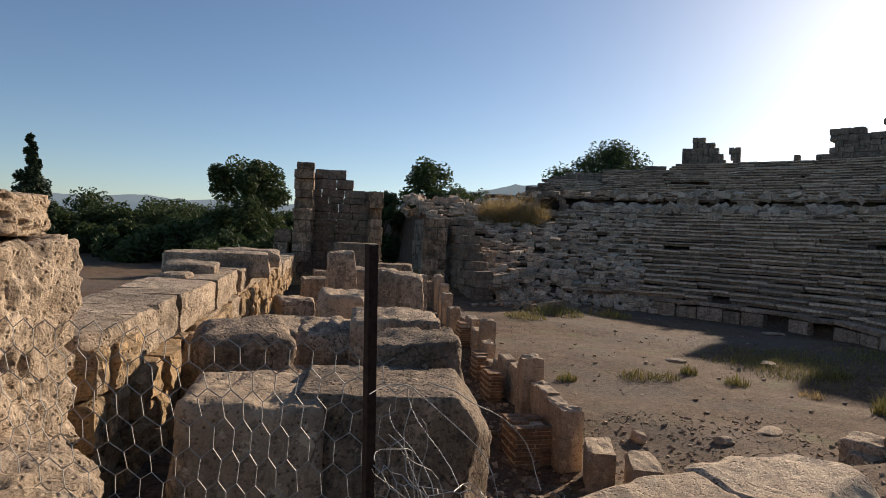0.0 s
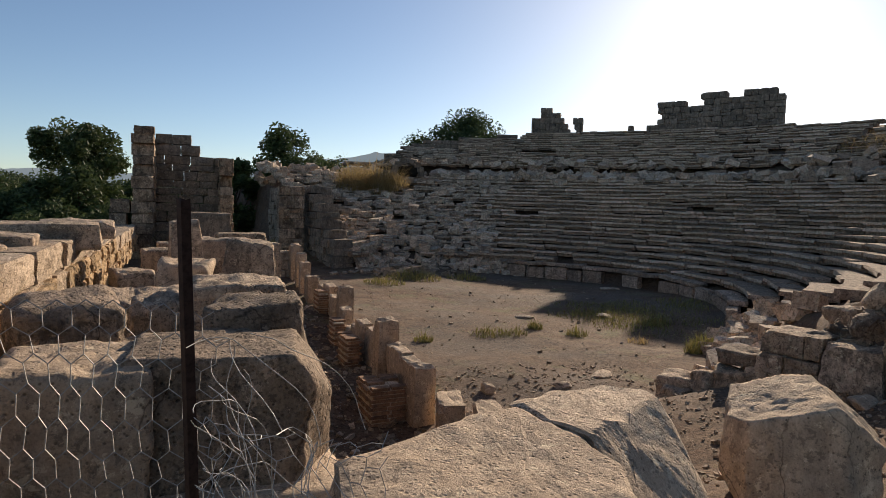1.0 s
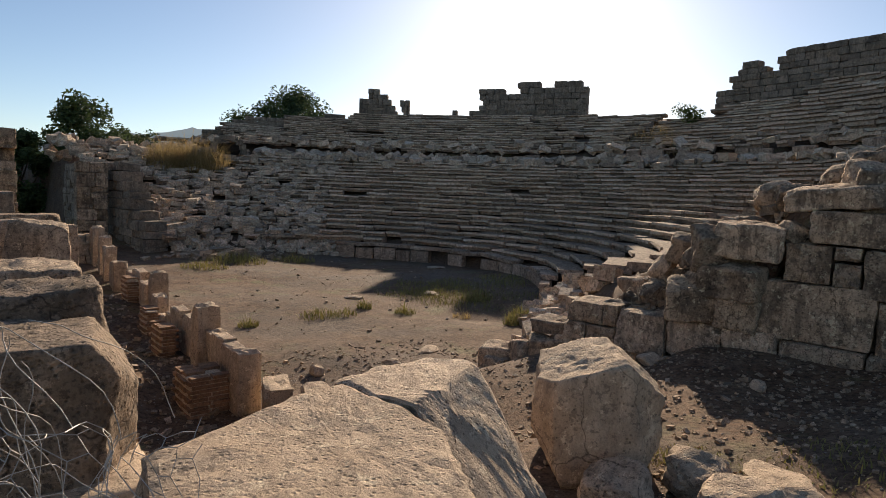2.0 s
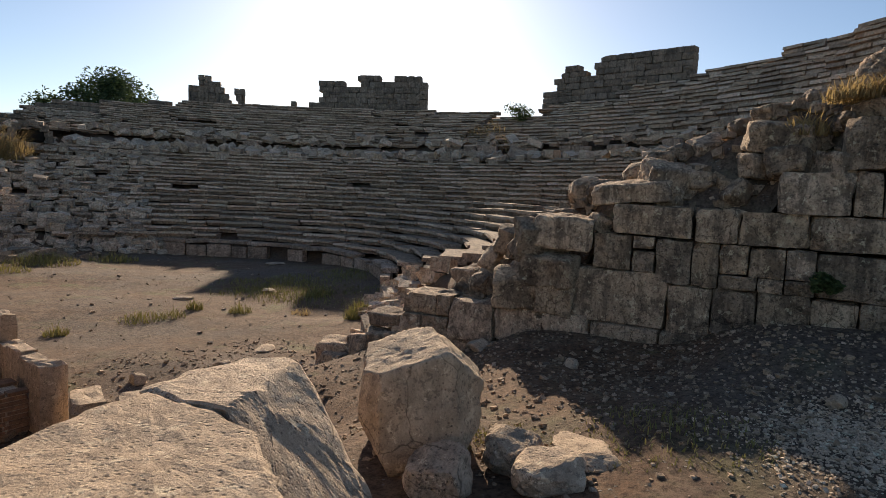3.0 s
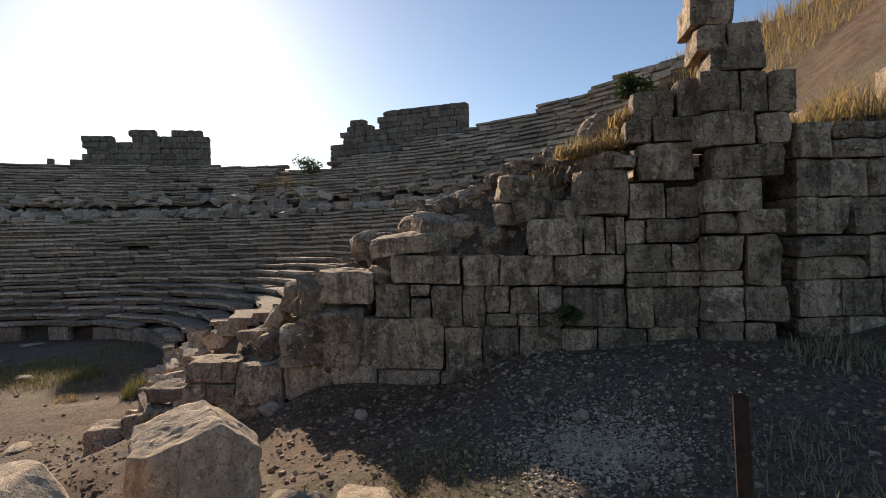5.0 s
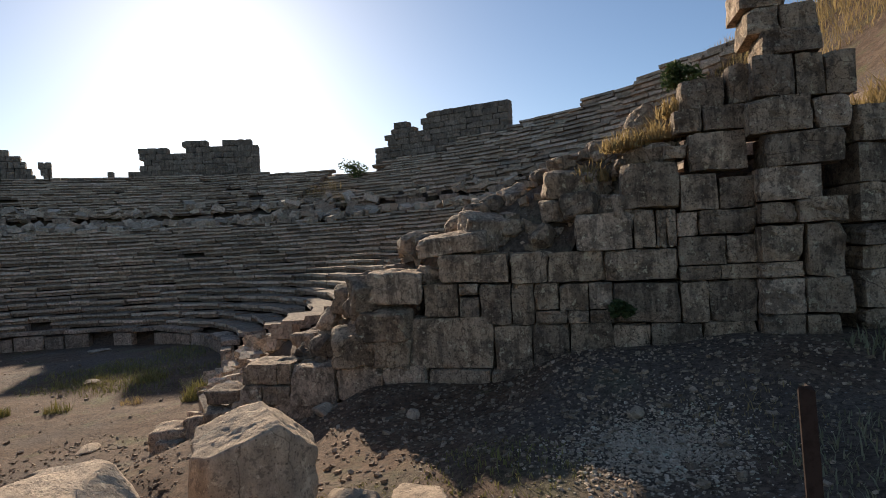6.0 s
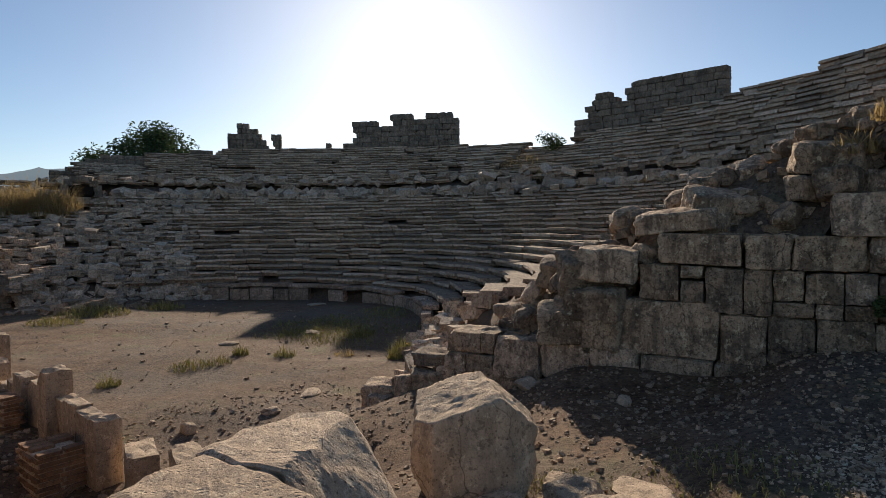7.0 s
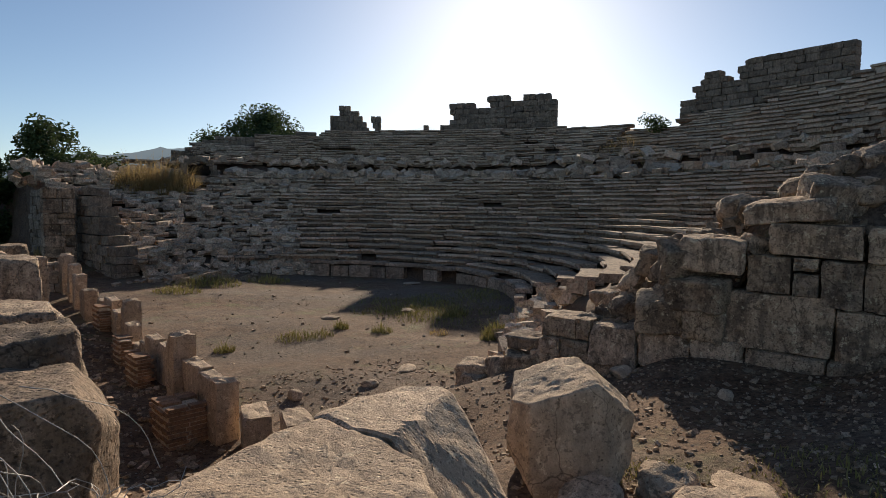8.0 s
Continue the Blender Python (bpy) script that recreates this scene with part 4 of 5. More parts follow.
# the long split slab and the boulder before the walk
def slab_mesh(name, outline, top, depth, mat, seed):
    """A broken slab: a many-sided outline, a top that slopes, rough broken sides."""
    bm = bmesh.new()
    off = Vector((seed, seed * 2, 0))
    c = Vector((sum(p[0] for p in outline) / len(outline), sum(p[1] for p in outline) / len(outline)))
    rings, n = [], 96
    pts = []
    for i in range(n):                        # even walk round the outline
        f = i / n * len(outline)
        a, b = outline[int(f)], outline[(int(f) + 1) % len(outline)]
        k = f - int(f)
        pts.append(Vector((a[0] + (b[0] - a[0]) * k, a[1] + (b[1] - a[1]) * k)))
    levels = [(0.05, 0), (0.15, 0), (0.3, 0), (0.45, 0), (0.6, 0), (0.72, 0), (0.84, 0), (0.93, 0), (0.98, 0.012), (1.0, 0.04), (1.03, 0.2), (1.06, 0.4), (1.08, 0.6), (1.08, 0.8), (1.0, 1.0)]
    for k, dz in levels:
        ring = []
        for p in pts:
            q = c + (p - c) * k
            z = top(q.x, q.y) - dz * depth
            w = noise.fractal(Vector((q.x * 2.2, q.y * 2.2, z * 2.5)) + off, 0.9, 2.1, 5)
            f = noise.noise(Vector((q.x * 9, q.y * 9, z * 9)) + off)
            if dz > 0.02:
                d = (p - c).normalized()
                q = q + d * (w * 0.10 + f * 0.02)
            ring.append(bm.verts.new((q.x, q.y, z + w * 0.025 + f * 0.008)))
        rings.append(ring)
    mid = bm.verts.new((c.x, c.y, top(c.x, c.y)))
    for i in range(n):
        bm.faces.new((mid, rings[0][i], rings[0][(i + 1) % n]))
        for a, b in zip(rings, rings[1:]):
            bm.faces.new((a[i], b[i], b[(i + 1) % n], a[(i + 1) % n]))
    bm.faces.new(rings[-1][::-1])
    bmesh.ops.recalc_face_normals(bm, faces=bm.faces)
    me = bpy.data.meshes.new(name)
    bm.to_mesh(me)
    bm.free()
    me.materials.append(mat)
    return me


slab = thing("split_slab", "long pale limestone slab, split across by a dark crack", "stone slab")
part("slab_half", slab_mesh("slab_half", [(0.45, 2.3), (0.6, 3.12), (1.25, 3.42), (1.90, 3.655), (1.90, 3.35), (1.98, 3.05), (2.02, 2.72), (1.78, 2.3), (1.6, 1.85), (1.0, 1.7)], lambda x, y: 2.25 - (x - 1.2) * 0.01 - (3.4 - y) * 0.03, 0.85, M_FRESH, 4), slab)
part("slab_half", slab_mesh("slab_half", [(2.10, 2.74), (2.01, 3.06), (1.905, 3.35), (1.905, 3.66), (2.42, 3.84), (2.75, 3.92), (2.97, 3.72), (2.95, 3.1), (2.78, 2.5), (2.4, 1.95), (1.86, 2.2)],
                             lambda x, y: 2.25 - max(0.0, (x - 1.95) * 0.49 - (y - 2.98) * 0.87) * 1.05, 1.0, M_FRESH, 9), slab, None, "broken corner piece, one side rough grey")


def boulder(x, y, z, s, yaw, label, seed, mat=M_BLOCK, group="", sub=4, rough=0.14, planes=8, tx=0.0):
    ob = tagged(new("boulder", boulder_mesh("boulder", s, seed, mat, sub, rough, planes)), label, "boulder", group)
    ob.matrix_basis = pose(x, y, z, tx, 0, yaw)
    return ob


big = tagged(new("boulder", hewn_mesh("boulder", [((-1, 0, 0.05), 0.5), ((1, 0, -0.12), 0.53), ((0, -1, 0.12), 0.44), ((0, 1, 0), 0.45), ((-0.30, -0.12, 0.95), 0.47), ((0.66, 0.05, 0.75), 0.53), ((0, 0, -1), 0.55),
                                                   ((-0.8, -0.6, 0.05), 0.53), ((0.72, -0.7, 0.15), 0.53), ((-0.85, -0.2, -0.45), 0.53), ((0.8, -0.25, -0.55), 0.56), ((0.2, -0.8, -0.6), 0.6)], 7, M_FRESH, (0, 0, 0.55), 6, 0.032, 90.0)),
             "large squarish pale boulder with a cracked grey side", "boulder")
big.matrix_basis = pose(4.22, 3.45, 1.12, 0, 0, -48)
boulder(4.55, 2.65, 1.2, (0.75, 0.55, 0.35), 30, "small pale rock at the boulder's foot", 932, M_FRESH)
boulder(3.75, 2.85, 1.15, (0.6, 0.5, 0.4), 80, "grey rock at the boulder's foot", 933)
boulder(4.35, 2.2, 1.2, (0.7, 0.6, 0.3), 10, "flat pale rock on the earth", 934, M_FRESH)
boulder(5.0, 2.2, 1.25, (0.9, 0.55, 0.16), 60, "flat pale rock sunk in the earth", 935, M_FRESH)
# rocks tumbled down the bank of the end wall
rr = random.Random(77)


def bank_rock(along, back, size, big):
    p = on_wall(along, back)
    z = bank_height(along, back) - size * (0.16 if big else 0.12)
    if big:
        fallen(p.x, p.y, z, (size * rr.uniform(1.0, 1.5), size * rr.uniform(0.8, 1.1), size * rr.uniform(0.6, 0.85)), rr.uniform(0, 180), "tumbled weathered block on the bank of the end wall", rr.randrange(9999), rr.uniform(-20, 20), rr.uniform(-20, 20), M_WALL, 5, 0.06, 0.06, 5)
    else:
        boulder(p.x, p.y, z, (size * rr.uniform(0.9, 1.3), size, size * rr.uniform(0.7, 1.0)), rr.uniform(0, 360), "rough rock on the bank of the end wall", rr.randrange(9999), M_WALL, "rocks of the end wall", 3, 0.12, 9)


for i in range(22):                                     # the front edge of the slope
    bank_rock(-3.1 + 7.4 * (i + rr.random() * 0.7) / 22, rr.uniform(0.3, 0.75), rr.uniform(0.3, 0.5), i % 3 != 0)
for i in range(20):                                     # its crest
    bank_rock(-3.4 + 8.2 * (i + rr.random() * 0.7) / 20, rr.uniform(1.1, 1.9), rr.uniform(0.38, 0.64), i % 2 == 0)
for i in range(26):
    bank_rock(rr.uniform(-3.3, 4.0), rr.uniform(0.4, 1.6), rr.uniform(0.18, 0.34), False)
# flat blocks lying at the low wall's end, and a long one tipped on edge
for al, bk, size, yaw, up, tx in ((-3.45, 0.35, (1.1, 0.6, 0.24), -70, 1.02, 6), (-3.6, 0.05, (0.6, 0.55, 0.5), -50, 0.45, 3), (-3.95, 0.1, (0.75, 0.5, 0.5), -20, 0.3, -8), (-4.5, 0.05, (0.95, 0.55, 0.5), -60, 0.12, 5), (-4.4, -0.35, (0.42, 0.4, 0.36), 15, 0.1, 0),
                                  (-0.72, 0.25, (0.95, 0.5, 0.62), -40, 2.55, 24), (-0.3, 0.2, (0.9, 0.62, 0.5), -70, 2.72, 4), (-0.45, 0.05, (0.85, 0.6, 0.5), -80, 2.1, 5), (-0.38, 0.12, (0.6, 0.55, 0.5), -70, 1.66, 4), (-1.0, 0.1, (0.8, 0.6, 0.55), -60, 1.75, 14), (0.75, 0.4, (1.15, 0.7, 0.3), -84, 3.5, 8), (1.1, 0.7, (0.75, 0.6, 0.5), -50, 3.6, 20), (2.6, 0.8, (0.85, 0.6, 0.42), -70, 4.3, 14)):
    p = on_wall(al, bk)
    fallen(p.x, p.y, up, size, yaw, "squared limestone block fallen beside the end wall", rr.randrange(9999), tx, rr.uniform(-5, 5), M_WALL, 6, 0.04, 0.05, 4)


# ---- rubble and gravel ----
def scatter(name, n, place, size, mat, label, seed):
    rnd = random.Random(seed)
    out = []
    for _ in range(n):
        x, y = place(rnd)
        s = rnd.uniform(*size) * rnd.choice((0.6, 0.8, 1, 1.5))
        out.append((pose(x, y, land(x, y) - s * 0.12, rnd.uniform(-25, 25), rnd.uniform(-25, 25), rnd.uniform(0, 360)), (s * rnd.uniform(0.8, 1.6), s, s * rnd.uniform(0.4, 0.8)), rnd.randrange(10 ** 6)))
    return tagged(new(name, joined(name, out, mat, 0.32)), label, "rubble", kind="stuff")


scatter("gravel", 2000, lambda r: (r.uniform(3.2, 9.3), r.uniform(-3.5, 7.5)), (0.012, 0.04), M_PEBBLE, "loose limestone chips on the earth before the end wall", 81)
scatter("gravel", 2000, lambda r: (r.gauss(7.8, 1.2), r.gauss(1.4, 2.2)), (0.010, 0.04), M_PEBBLE, "denser limestone chips at the foot of the end wall", 82)
scatter("gravel", 1500, lambda r: (r.uniform(3.8, 9), r.uniform(6.5, 12) ** 1.0), (0.012, 0.04), M_PEBBLE, "loose stones between stage and orchestra", 83)
scatter("pale_chips", 5200, lambda r: (r.gauss(6.4, 0.6), r.gauss(0.3, 0.45)), (0.008, 0.022), M_CHIP, "patch of pale limestone chippings on the earth", 89)
scatter("pale_chips", 260, lambda r: (r.uniform(4, 9), r.uniform(-3, 6)), (0.02, 0.055), M_PEBBLE, "pale broken stones strewn on the earth", 90)
scatter("gravel", 350, lambda r: (r.uniform(3.8, 17), r.uniform(12, 28)), (0.02, 0.06), M_PEBBLE, "scattered stones on the orchestra floor", 84)
scatter("gravel", 900, lambda r: (r.uniform(1.6, 3.3), r.uniform(5.5, 20)), (0.02, 0.08), M_PEBBLE, "loose stones behind the stage front", 85)
scatter("rubble", 260, lambda r: (r.uniform(-1.6, 1.4), r.uniform(4, 26)), (0.08, 0.25), M_PEBBLE, "broken stones between the fallen blocks", 86)
small = []
for _ in range(420):
    al, bk, size = rr.uniform(-4.2, 4.6), rr.uniform(0.25, 2.0), rr.uniform(0.06, 0.2)
    p = on_wall(al, bk)
    small.append((pose(p.x, p.y, bank_height(al, bk) - size * 0.15, rr.uniform(-25, 25), rr.uniform(-25, 25), rr.uniform(0, 360)), (size * rr.uniform(0.8, 1.6), size, size * rr.uniform(0.5, 0.8)), rr.randrange(10 ** 6)))
tagged(new("rubble", joined("rubble", small, M_PEBBLE, 0.3)), "broken stones strewn over the bank behind the end wall", "rubble", kind="stuff")
scatter("rubble", 90, lambda r: (r.gauss(9.6, 1.5), r.gauss(29.2, 0.7)), (0.15, 0.4), M_PEBBLE, "broken stones below the far end of the seating", 88)
for x, y, s in ((8.05, 10.9, (0.7, 0.4, 0.13)), (5.2, 10.6, (0.35, 0.25, 0.2)), (6.6, 10.2, (0.4, 0.3, 0.14)), (9.8, 17.3, (0.6, 0.4, 0.12)), (12.6, 17.0, (0.7, 0.5, 0.14)), (17.4, 23.0, (0.9, 0.5, 0.14)), (7.75, 3.7, (0.3, 0.2, 0.14)), (8.3, 5.6, (0.5, 0.35, 0.22)), (7.2, 0.6, (0.28, 0.2, 0.14))):
    boulder(x, y, land(x, y) - 0.03, s, x * 50, "flat pale stone lying on the earth", int(x * 31 + y), M_FRESH, "stones lying about", 3)


# ---- plants ----
def leaf_cloud(n, clumps, size, seed):
    """Loose folded leaves round a set of clump centres, thinning outward."""
    rnd = random.Random(seed)
    verts, faces = [], []
    for _ in range(n):
        c, rad = rnd.choice(clumps)
        d = Vector((rnd.gauss(0, 1), rnd.gauss(0, 1), rnd.gauss(0, 0.8)))
        d = d.normalized() * rad * rnd.random() ** 0.45
        p = Vector(c) + d
        u = Vector((rnd.gauss(0, 1), rnd.gauss(0, 1), rnd.gauss(0, 0.6))).normalized()
        w = u.orthogonal().normalized()
        s = size * rnd.uniform(0.5, 1.3)
        b = len(verts)
        lift = u.cross(w) * s * 0.25
        verts += [p - u * s, p + w * s * 0.5 + lift, p + u * s, p - w * s * 0.5 + lift]
        faces += [(b, b + 1, b + 2), (b, b + 2, b + 3)]
    return verts, faces


def limb(bm, a, b, r0, r1, sides=7):
    a, b = Vector(a), Vector(b)
    d = (b - a).normalized()
    u = d.orthogonal().normalized()
    w = d.cross(u)
    rings = []
    for k in range(4):
        t = k / 3
        c = a.lerp(b, t) + u * math.sin(t * 3.1) * (b - a).length * 0.05
        rings.append([bm.verts.new(c + (u * math.cos(6.283 * i / sides) + w * math.sin(6.283 * i / sides)) * (r0 + (r1 - r0) * t)) for i in range(sides)])
    for p, q in zip(rings, rings[1:]):
        for i in range(sides):
            bm.faces.new((p[i], p[(i + 1) % sides], q[(i + 1) % sides], q[i]))


def tree(x, y, z, high, wide, seed, label, leaves=5200, size=0.26, narrow=False, name="tree"):
    rnd = random.Random(seed)
    t = thing(name, label, "tree", pose(x, y, z), "trees round the ruins")
    bm = bmesh.new()
    limb(bm, (0, 0, -0.3), (0.1, 0, high * 0.4), high * 0.035, high * 0.022, 9)
    clumps = []
    n = 26 if not narrow else 34
    for i in range(n):
        a = rnd.uniform(0, 6.283)
        if narrow:
            h = high * (0.10 + 0.86 * i / n)
            girth = wide * 0.5 * min(1.0, (1.02 - i / n) * 1.5)
            c = (math.cos(a * 3 + i * 2.4) * girth * 0.55, math.sin(a * 3 + i * 2.4) * girth * 0.55, h)
            clumps.append((c, max(0.22, girth * rnd.uniform(0.5, 0.75))))
        else:
            h = high * rnd.uniform(0.22, 0.93)
            rad = wide * 0.5 * math.sqrt(max(0.05, 1 - ((h / high - 0.5) / 0.52) ** 2)) * rnd.uniform(0.35, 0.92)
            c = (math.cos(a) * rad, math.sin(a) * rad, h)
            clumps.append((c, wide * rnd.uniform(0.10, 0.2)))
        if i % 2 == 0:
            limb(bm, (0.1 * rnd.random(), 0, high * rnd.uniform(0.2, 0.45)), c, high * 0.014, high * 0.004, 5)
    me = bpy.data.meshes.new("trunk")
    bm.to_mesh(me)
    bm.free()
    me.materials.append(M_BARK)
    part("trunk", me, t)
    v, f = leaf_cloud(int(leaves * 1.9), clumps, size * 0.68, seed + 1)
    part("crown", mesh_from("crown", v, f, M_CYPRESS if narrow else M_LEAF), t)
    return t


tree(-8.4, 58, -0.8, 10.2, 8.0, 201, "dense dark green broad-leaved tree", 8200, 0.3)
tree(7.6, 56, -0.5, 10.6, 7.6, 202, "dark green fig-like tree with uneven crown", 7400, 0.3)
tree(11.6, 60, -0.5, 8.0, 6.0, 203, "lower dark green tree beside a taller one", 5200, 0.3)
tree(2.8, 54, -0.5, 7.2, 5.5, 204, "round dark green tree behind the tower", 5200, 0.28)
tree(-24.4, 54, -1, 11.4, 3.6, 205, "slender pointed dark conifer", 5200, 0.24, True)
for i, (x, y, h, w) in enumerate(((-28, 60, 6.6, 6), (-22, 64, 6.2, 7), (-17.5, 66, 6.8, 6), (-14.5, 62, 5.6, 5.5), (-11.6, 60, 5.8, 5), (-19.5, 58, 5.0, 5), (-12.5, 55, 5.2, 5.5), (-5.2, 56, 4.8, 5), (-4.4, 66, 7, 6), (-33, 62, 7, 7), (14, 64, 6.5, 6), (-8, 50, 4.2, 5), (-15.5, 52, 4.6, 5), (-26, 74, 8, 7), (-19, 76, 8, 7), (-13, 75, 7.5, 7), (-3, 74, 7.5, 7), (9, 74, 8, 7), (15, 72, 8, 7), (20, 77, 8.5, 7))):
    tree(x, y, -0.8, h * 0.8, w * 1.35, 210 + i, "dark green bushy tree in a dense row", 5600, 0.32)
tree(27.0, 64.0, 6.2, 7.4, 10.5, 230, "broad crowned green tree behind the rim of the seating", 7000, 0.3)
tree(23.4, 66, 5.2, 5.0, 4.5, 231, "small tree behind the rim of the seating", 2600, 0.26)


def tuft(x, y, z, n, high, wide, mat, seed, label, name="grass_tuft", level=False):
    rnd = random.Random(seed)
    verts, faces = [], []
    for _ in range(n):
        a, r = rnd.uniform(0, 6.283), wide * math.sqrt(rnd.random())
        bx, by = r * math.cos(a), r * math.sin(a)
        h = high * rnd.uniform(0.15, 1.0) * (1.2 - 0.7 * r / wide)
        lean = rnd.uniform(0.1, 1.1) * h
        la = rnd.uniform(0, 6.283)
        w = min(0.013, 0.006 + high * 0.012)
        b = len(verts)
        bz = -0.05 if level else land(x + bx, y + by) - z - 0.02
        dx, dy = math.cos(la + 1.57) * w, math.sin(la + 1.57) * w
        mx, my = bx + math.cos(la) * lean * 0.35, by + math.sin(la) * lean * 0.35
        tx, ty = bx + math.cos(la) * lean, by + math.sin(la) * lean
        verts += [(bx - dx, by - dy, bz), (bx + dx, by + dy, bz), (mx + dx * 0.8, my + dy * 0.8, bz + h * 0.6), (mx - dx * 0.8, my - dy * 0.8, bz + h * 0.6), (tx, ty, bz + h)]
        faces += [(b, b + 1, b + 2, b + 3), (b + 3, b + 2, b + 4)]
    ob = tagged(new(name, mesh_from(name, verts, faces, mat)), label, "grass", kind="stuff")
    ob.location = (x, y, z)
    return ob


for i, (x, y, n, h, w, mat) in enumerate(((7.6, 15.3, 170, 0.38, 0.55, M_WEED), (8.2, 15.0, 100, 0.36, 0.35, M_WEED), (9.2, 15.6, 110, 0.42, 0.22, M_WEED), (10.0, 14.7, 120, 0.4, 0.32, M_WEED), (5.6, 15.2, 160, 0.34, 0.26, M_WEED), (11.2, 13.6, 90, 0.3, 0.3, M_DRY),
                                     (13.4, 15.5, 200, 0.5, 0.5, M_WEED), (12.5, 12.6, 160, 0.6, 0.4, M_WEED), (11.6, 11.9, 140, 0.55, 0.3, M_WEED), (7.6, 25.3, 380, 0.4, 0.9, M_WEED), (9.6, 27.3, 500, 0.6, 1.3, M_WEED), (12.4, 27.6, 400, 0.5, 1.0, M_WEED),
                                     (0.95, 10.5, 60, 0.5, 0.12, M_WEED), (1.05, 10.9, 50, 0.45, 0.1, M_WEED), (5.6, 1.7, 900, 0.11, 0.9, M_WEED), (5.0, 3.0, 500, 0.10, 0.5, M_WEED), (6.2, -1.4, 420, 0.2, 0.9, M_SCREE), (4.9, -1.6, 420, 0.22, 0.8, M_SCREE), (7.2, -0.6, 200, 0.14, 0.8, M_DRY), (9.0, -2.4, 260, 0.4, 0.7, M_SCREE))):
    tuft(x, y, land(x, y), n, h, w, mat, 400 + i, "tuft of sparse green-yellow weeds on the earth" if mat is M_WEED else "patch of thin dry grass")
rg = random.Random(19)
for i in range(26):
    a, r = radians(rg.uniform(-72, -18)), rg.uniform(4.5, 9.0)
    x, y = CX + r * math.cos(a), CY + r * math.sin(a)
    tuft(x, y, land(x, y), 170, 0.26, 1.0, M_WEED, 440 + i, "high green weeds along the podium")
for i, (x, y, n, h, w) in enumerate(((10.6, 43.2, 1500, 1.6, 1.3), (12.0, 43.0, 1500, 1.7, 1.4), (13.3, 42.8, 1200, 1.5, 1.2), (10.9, -0.1, 260, 0.5, 0.5), (10.9, 1.2, 260, 0.5, 0.5), (11.6, -2.2, 900, 0.4, 1.0), (12.6, -3.4, 1300, 0.5, 1.4), (10.9, 4.9, 200, 0.5, 0.5), (12.2, 4.2, 160, 0.5, 0.5), (14.5, 6, 260, 0.6, 0.9), (5.6, 40, 400, 0.7, 1.0), (40, 27, 500, 0.8, 2.5), (38, 24, 300, 0.6, 2))):
    tuft(x, y, land(x, y) + (0.3 if x > 9 else 0), n, h * 1.6, w, M_DRY, 480 + i, "golden dry grass on the slope")

tuft(34.0, -6.0, land(34.0, -6.0), 9000, 1.0, 8.0, M_DRY, 515, "golden dry grass over the slope above the buttress")
for i, (x, y, z) in enumerate(((10.15, 0.95, 5.0), (10.3, 0.45, 5.1), (10.45, 0.1, 5.5), (10.3, 1.5, 4.55))):
    tuft(x, y, z, 420, 0.42, 0.4, M_DRY, 520 + i, "golden dry grass on a ledge of the broken wall", level=True)


def shrub(x, y, z, r, seed, label, leaf=0.05):
    rnd = random.Random(seed)
    cl = [((rnd.uniform(-r, r) * 0.6, rnd.uniform(-r, r) * 0.6, rnd.uniform(0.2, 1.0) * r), r * 0.45) for _ in range(7)]
    t = thing("shrub", label, "shrub", pose(x, y, z))
    bm = bmesh.new()
    for c, _ in cl:
        limb(bm, (0, 0, 0), c, 0.02, 0.008, 5)
    me = bpy.data.meshes.new("stem")
    bm.to_mesh(me)
    bm.free()
    me.materials.append(M_BARK)
    part("stem", me, t)
    v, f = leaf_cloud(800, cl, leaf, seed + 1)
    part("foliage", mesh_from("foliage", v, f, M_LEAF), t)


shrub(10.5, 0.05, 5.85, 0.34, 301, "small green shrub growing on the wall top")
shrub(44.0, 27.0, 9.55, 1.5, 232, "green bush on the rim of the seating", 0.13)
shrub(9.36, 1.0, 2.45, 0.17, 302, "small dark shrub rooted in the wall joints")


# ---- fence posts and wire netting ----
def iron_post(x, y, z, high, tx, ty, label):
    bm = bmesh.new()
    prof = [(-0.015, -0.015), (0.019, -0.015), (0.019, -0.010), (-0.010, -0.010), (-0.010, 0.019), (-0.015, 0.019)]
    lo = [bm.verts.new((a, b, 0)) for a, b in prof]
    hi = [bm.verts.new((a, b, high + 0.01 * (i % 2))) for i, (a, b) in enumerate(prof)]
    for i in range(6):
        bm.faces.new((lo[i], lo[(i + 1) % 6], hi[(i + 1) % 6], hi[i]))
    bm.faces.new(hi)
    me = bpy.data.meshes.new("fence_post")
    bm.to_mesh(me)
    bm.free()
    me.materials.append(M_POST)
    ob = tagged(new("fence_post", me), label, "fence post", "iron fence posts")
    ob.matrix_basis = pose(x, y, z, tx, ty, 25)
    return ob


iron_post(-0.02, 2.56, 1.5, 1.99, 1, -2.4, "rusty angle-iron fence post with netting snagged on it")
iron_post(1.35, -0.535, 1.45, 1.82, 0, 3, "short rusty angle-iron fence post")


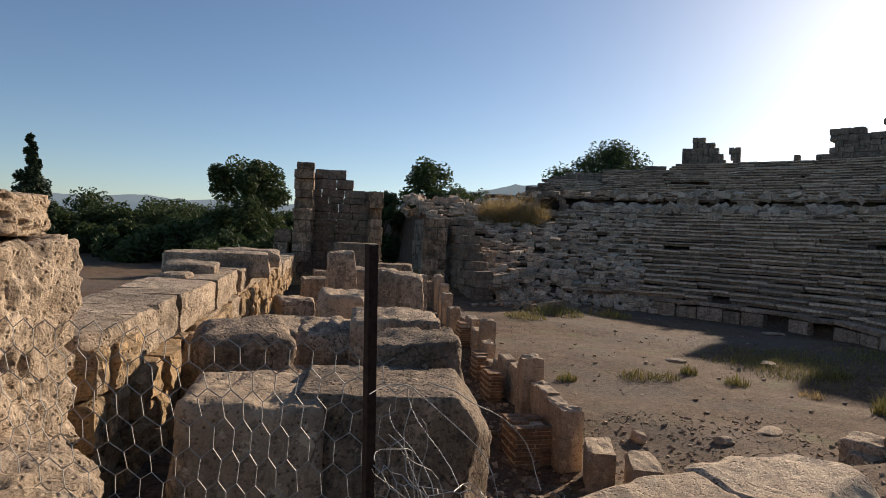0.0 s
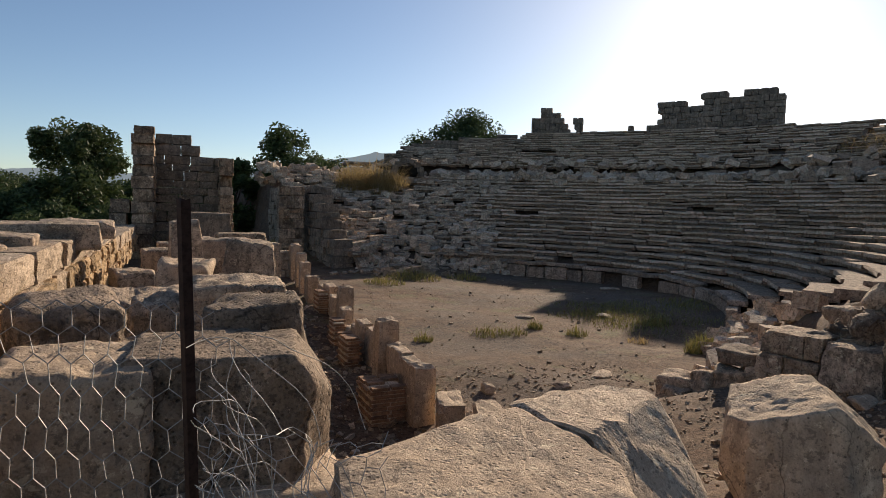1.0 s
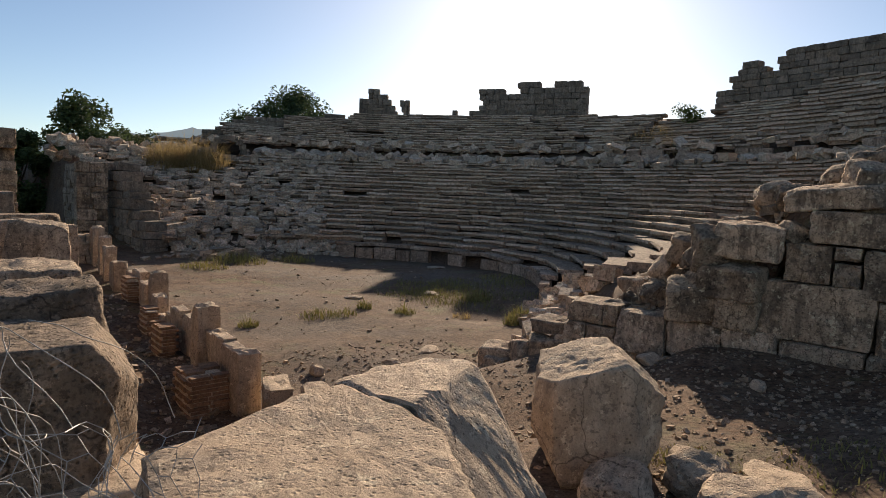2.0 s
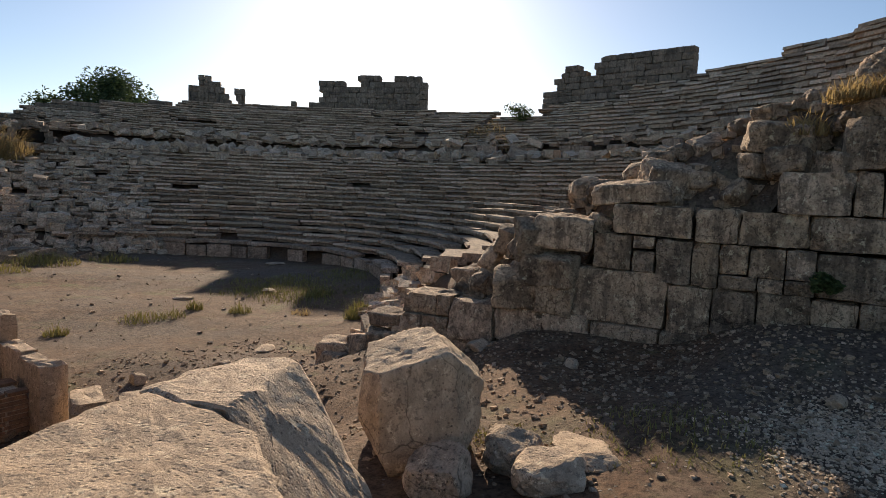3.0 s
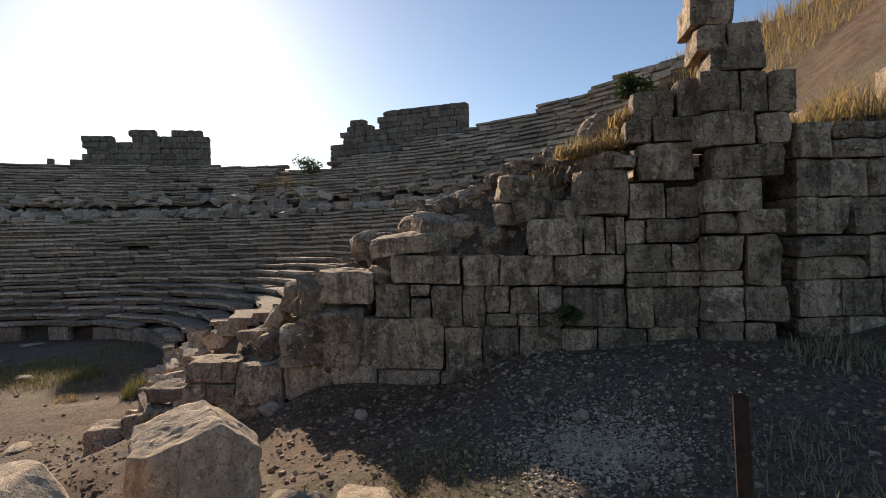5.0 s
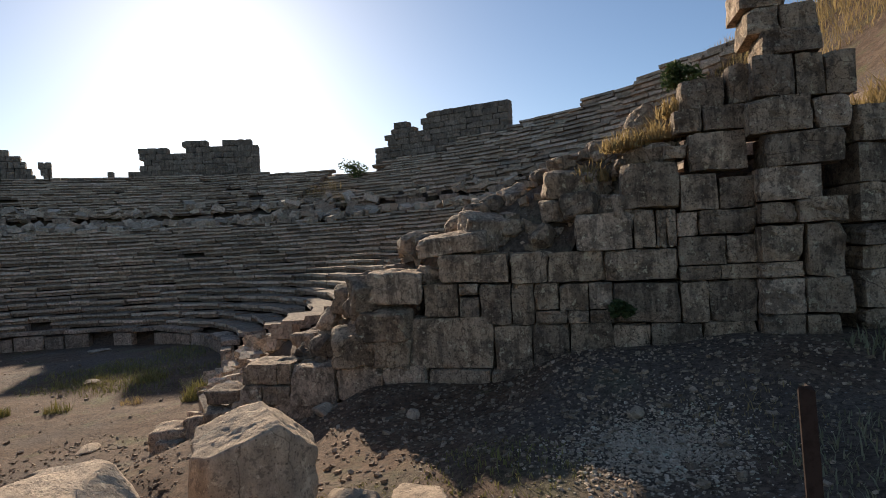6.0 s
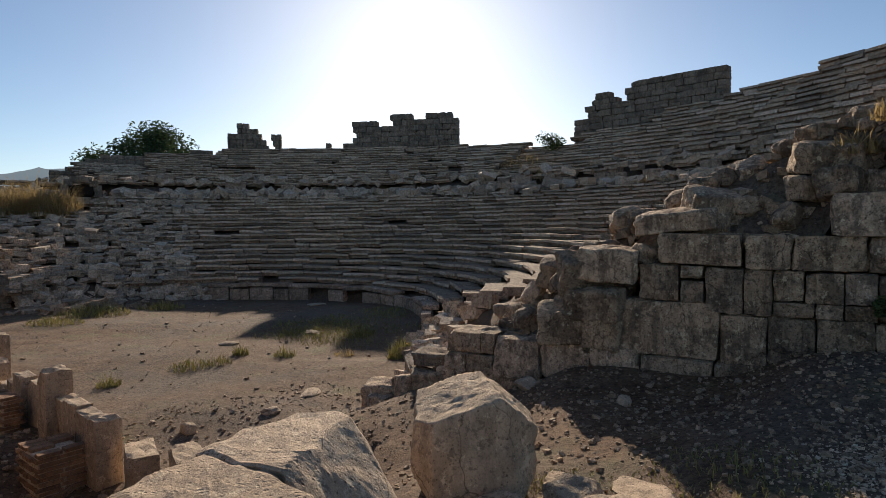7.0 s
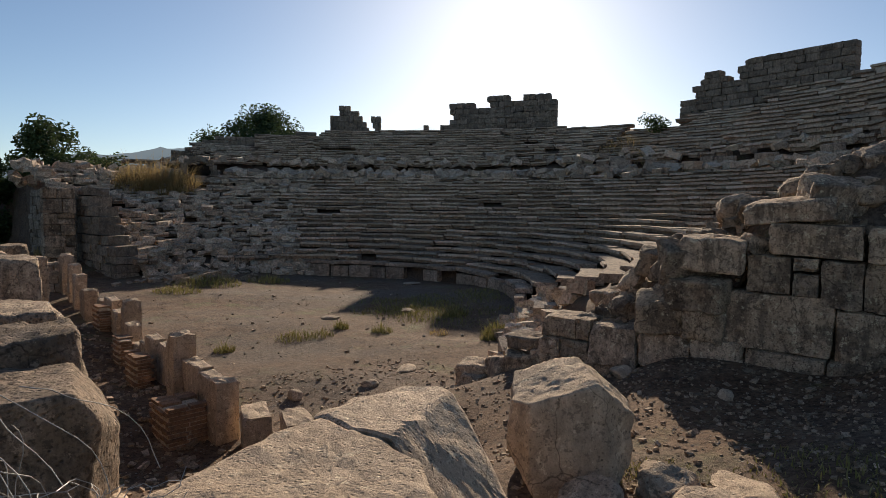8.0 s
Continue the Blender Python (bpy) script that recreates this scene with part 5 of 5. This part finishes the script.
def netting(name, corner, across, upv, cell, nu, nv, bulge, label, crumple, seed, gauge=0.002):
    """Six-sided wire netting on a sagging sheet: thin three-sided wires."""
    rnd = random.Random(seed)
    verts, faces = [], []
    corner, across, upv = Vector(corner), Vector(across), Vector(upv)
    out = across.cross(upv).normalized()

    def at(u, v):
        p = corner + across * u + upv * v
        n = noise.noise(Vector((u * 5 + seed, v * 5, 0)))
        n2 = noise.noise(Vector((u * 3, v * 3 + seed, 4)))
        return p + out * (bulge * math.sin(u * 3.1) + n * crumple) + upv.normalized() * n2 * crumple + across.normalized() * noise.noise(Vector((v * 4, u * 4, 9 + seed))) * crumple

    def wire(a, b):
        d = (b - a)
        if d.length < 1e-5:
            return
        d.normalize()
        o = d.orthogonal().normalized() * gauge
        w = d.cross(o).normalized() * gauge
        k = len(verts)
        for c in (a, b):
            verts.extend((c + o, c - o * 0.5 + w * 0.87, c - o * 0.5 - w * 0.87))
        faces.extend(((k, k + 1, k + 4, k + 3), (k + 1, k + 2, k + 5, k + 4), (k + 2, k, k + 3, k + 5)))

    du, dv = 1 / nu, 1 / nv
    for j in range(nv):
        for i in range(nu):
            u, v = (i + (0.5 if j % 2 else 0)) * du, j * dv
            top, bot = at(u + du / 2, v + dv * 0.33), at(u + du / 2, v - dv * 0.33)
            l1, r1 = at(u, v + dv * 0.33 + dv * 0.34), at(u + du, v + dv * 0.33 + dv * 0.34)
            wire(bot, top)
            wire(top, l1)
            wire(top, r1)
    ob = tagged(new(name, mesh_from(name, verts, faces, M_WIRE)), label, "wire netting")
    return ob


netting("wire_netting", (-1.75, 2.95, 1.75), (1.77, -0.4, -0.12), (0, 0, 1.5), 0.075, 22, 15, 0.06, "sagging six-sided wire netting hung across the blocks", 0.05, 3)
netting("wire_netting", (-0.02, 2.53, 1.75), (0.75, 0.1, -0.2), (-0.05, 0.0, 1.0), 0.06, 13, 12, 0.12, "crumpled loose end of wire netting below the post", 0.2, 8)
netting("wire_netting", (1.42, -0.5, 1.6), (1.3, -1.4, 0), (0, 0, 1.3), 0.075, 20, 12, 0.1, "wire netting on the short fence post", 0.05, 13)
# slack strands
rw = random.Random(31)
for i in range(24):
    cu = bpy.data.curves.new("wire_strand", "CURVE")
    cu.dimensions, cu.bevel_depth, cu.bevel_resolution = "3D", 0.0018, 1
    sp = cu.splines.new("POLY")
    n = 14
    sp.points.add(n - 1)
    x0, z0 = rw.uniform(-0.08, 0.12), rw.uniform(2.35, 3.05)
    x1, z1 = x0 + rw.uniform(-0.05, 0.65) * rw.random(), z0 - rw.uniform(0.25, 0.9)
    for k in range(n):
        t = k / (n - 1)
        sp.points[k].co = (x0 + (x1 - x0) * t + 0.03 * math.sin(t * 9 + i * 2), 2.5 + 0.1 * math.sin(t * 5 + i) + 0.02 * math.sin(t * 17 + i), z0 + (z1 - z0) * t + 0.12 * math.sin(t * 3.1), 1)
    cu.materials.append(M_WIRE)
    tagged(new("wire_strand", cu), "loose bent strand of galvanised wire", "wire", "loose wire strands")


# ---- distance ----
def ridge(name, az0, az1, dist, heights, mat, label, seed):
    """A far skyline between two compass directions."""
    verts, faces = [], []
    n = 160
    for i in range(n + 1):
        k = i / n
        a = radians(az0 + (az1 - az0) * k)
        h = lerp_table(heights, k) * (1 + 0.12 * noise.fractal(Vector((k * 14, seed, 0)), 0.8, 2.1, 5))
        for d, z in ((dist, -20), (dist + dist * 0.02, h * 0.5), (dist + dist * 0.06, h), (dist * 1.1, -20)):
            verts.append((d * math.sin(a), d * math.cos(a), z))
    for i in range(n):
        for j in range(3):
            b = i * 4 + j
            faces.append((b, b + 4, b + 5, b + 1))
    tagged(new(name, mesh_from(name, verts, faces, mat, True)), label, "backdrop", kind="structure")


ridge("backdrop_mountain", 22, 75, 2600, [(0, 40), (0.12, 200), (0.2, 290), (0.27, 330), (0.305, 352), (0.34, 335), (0.42, 300), (0.5, 310), (0.6, 350), (0.66, 320), (0.75, 260), (1, 90)], M_MOUNT, "mountain ridge, its pale blue haze painted as a glow", 2)
ridge("backdrop_hill", -40, 32, 520, [(0, 18), (0.5, 24), (0.62, 30), (0.72, 42), (0.8, 50), (0.88, 44), (1, 10)], M_HILL, "low wooded hill, its haze painted as a glow", 5)

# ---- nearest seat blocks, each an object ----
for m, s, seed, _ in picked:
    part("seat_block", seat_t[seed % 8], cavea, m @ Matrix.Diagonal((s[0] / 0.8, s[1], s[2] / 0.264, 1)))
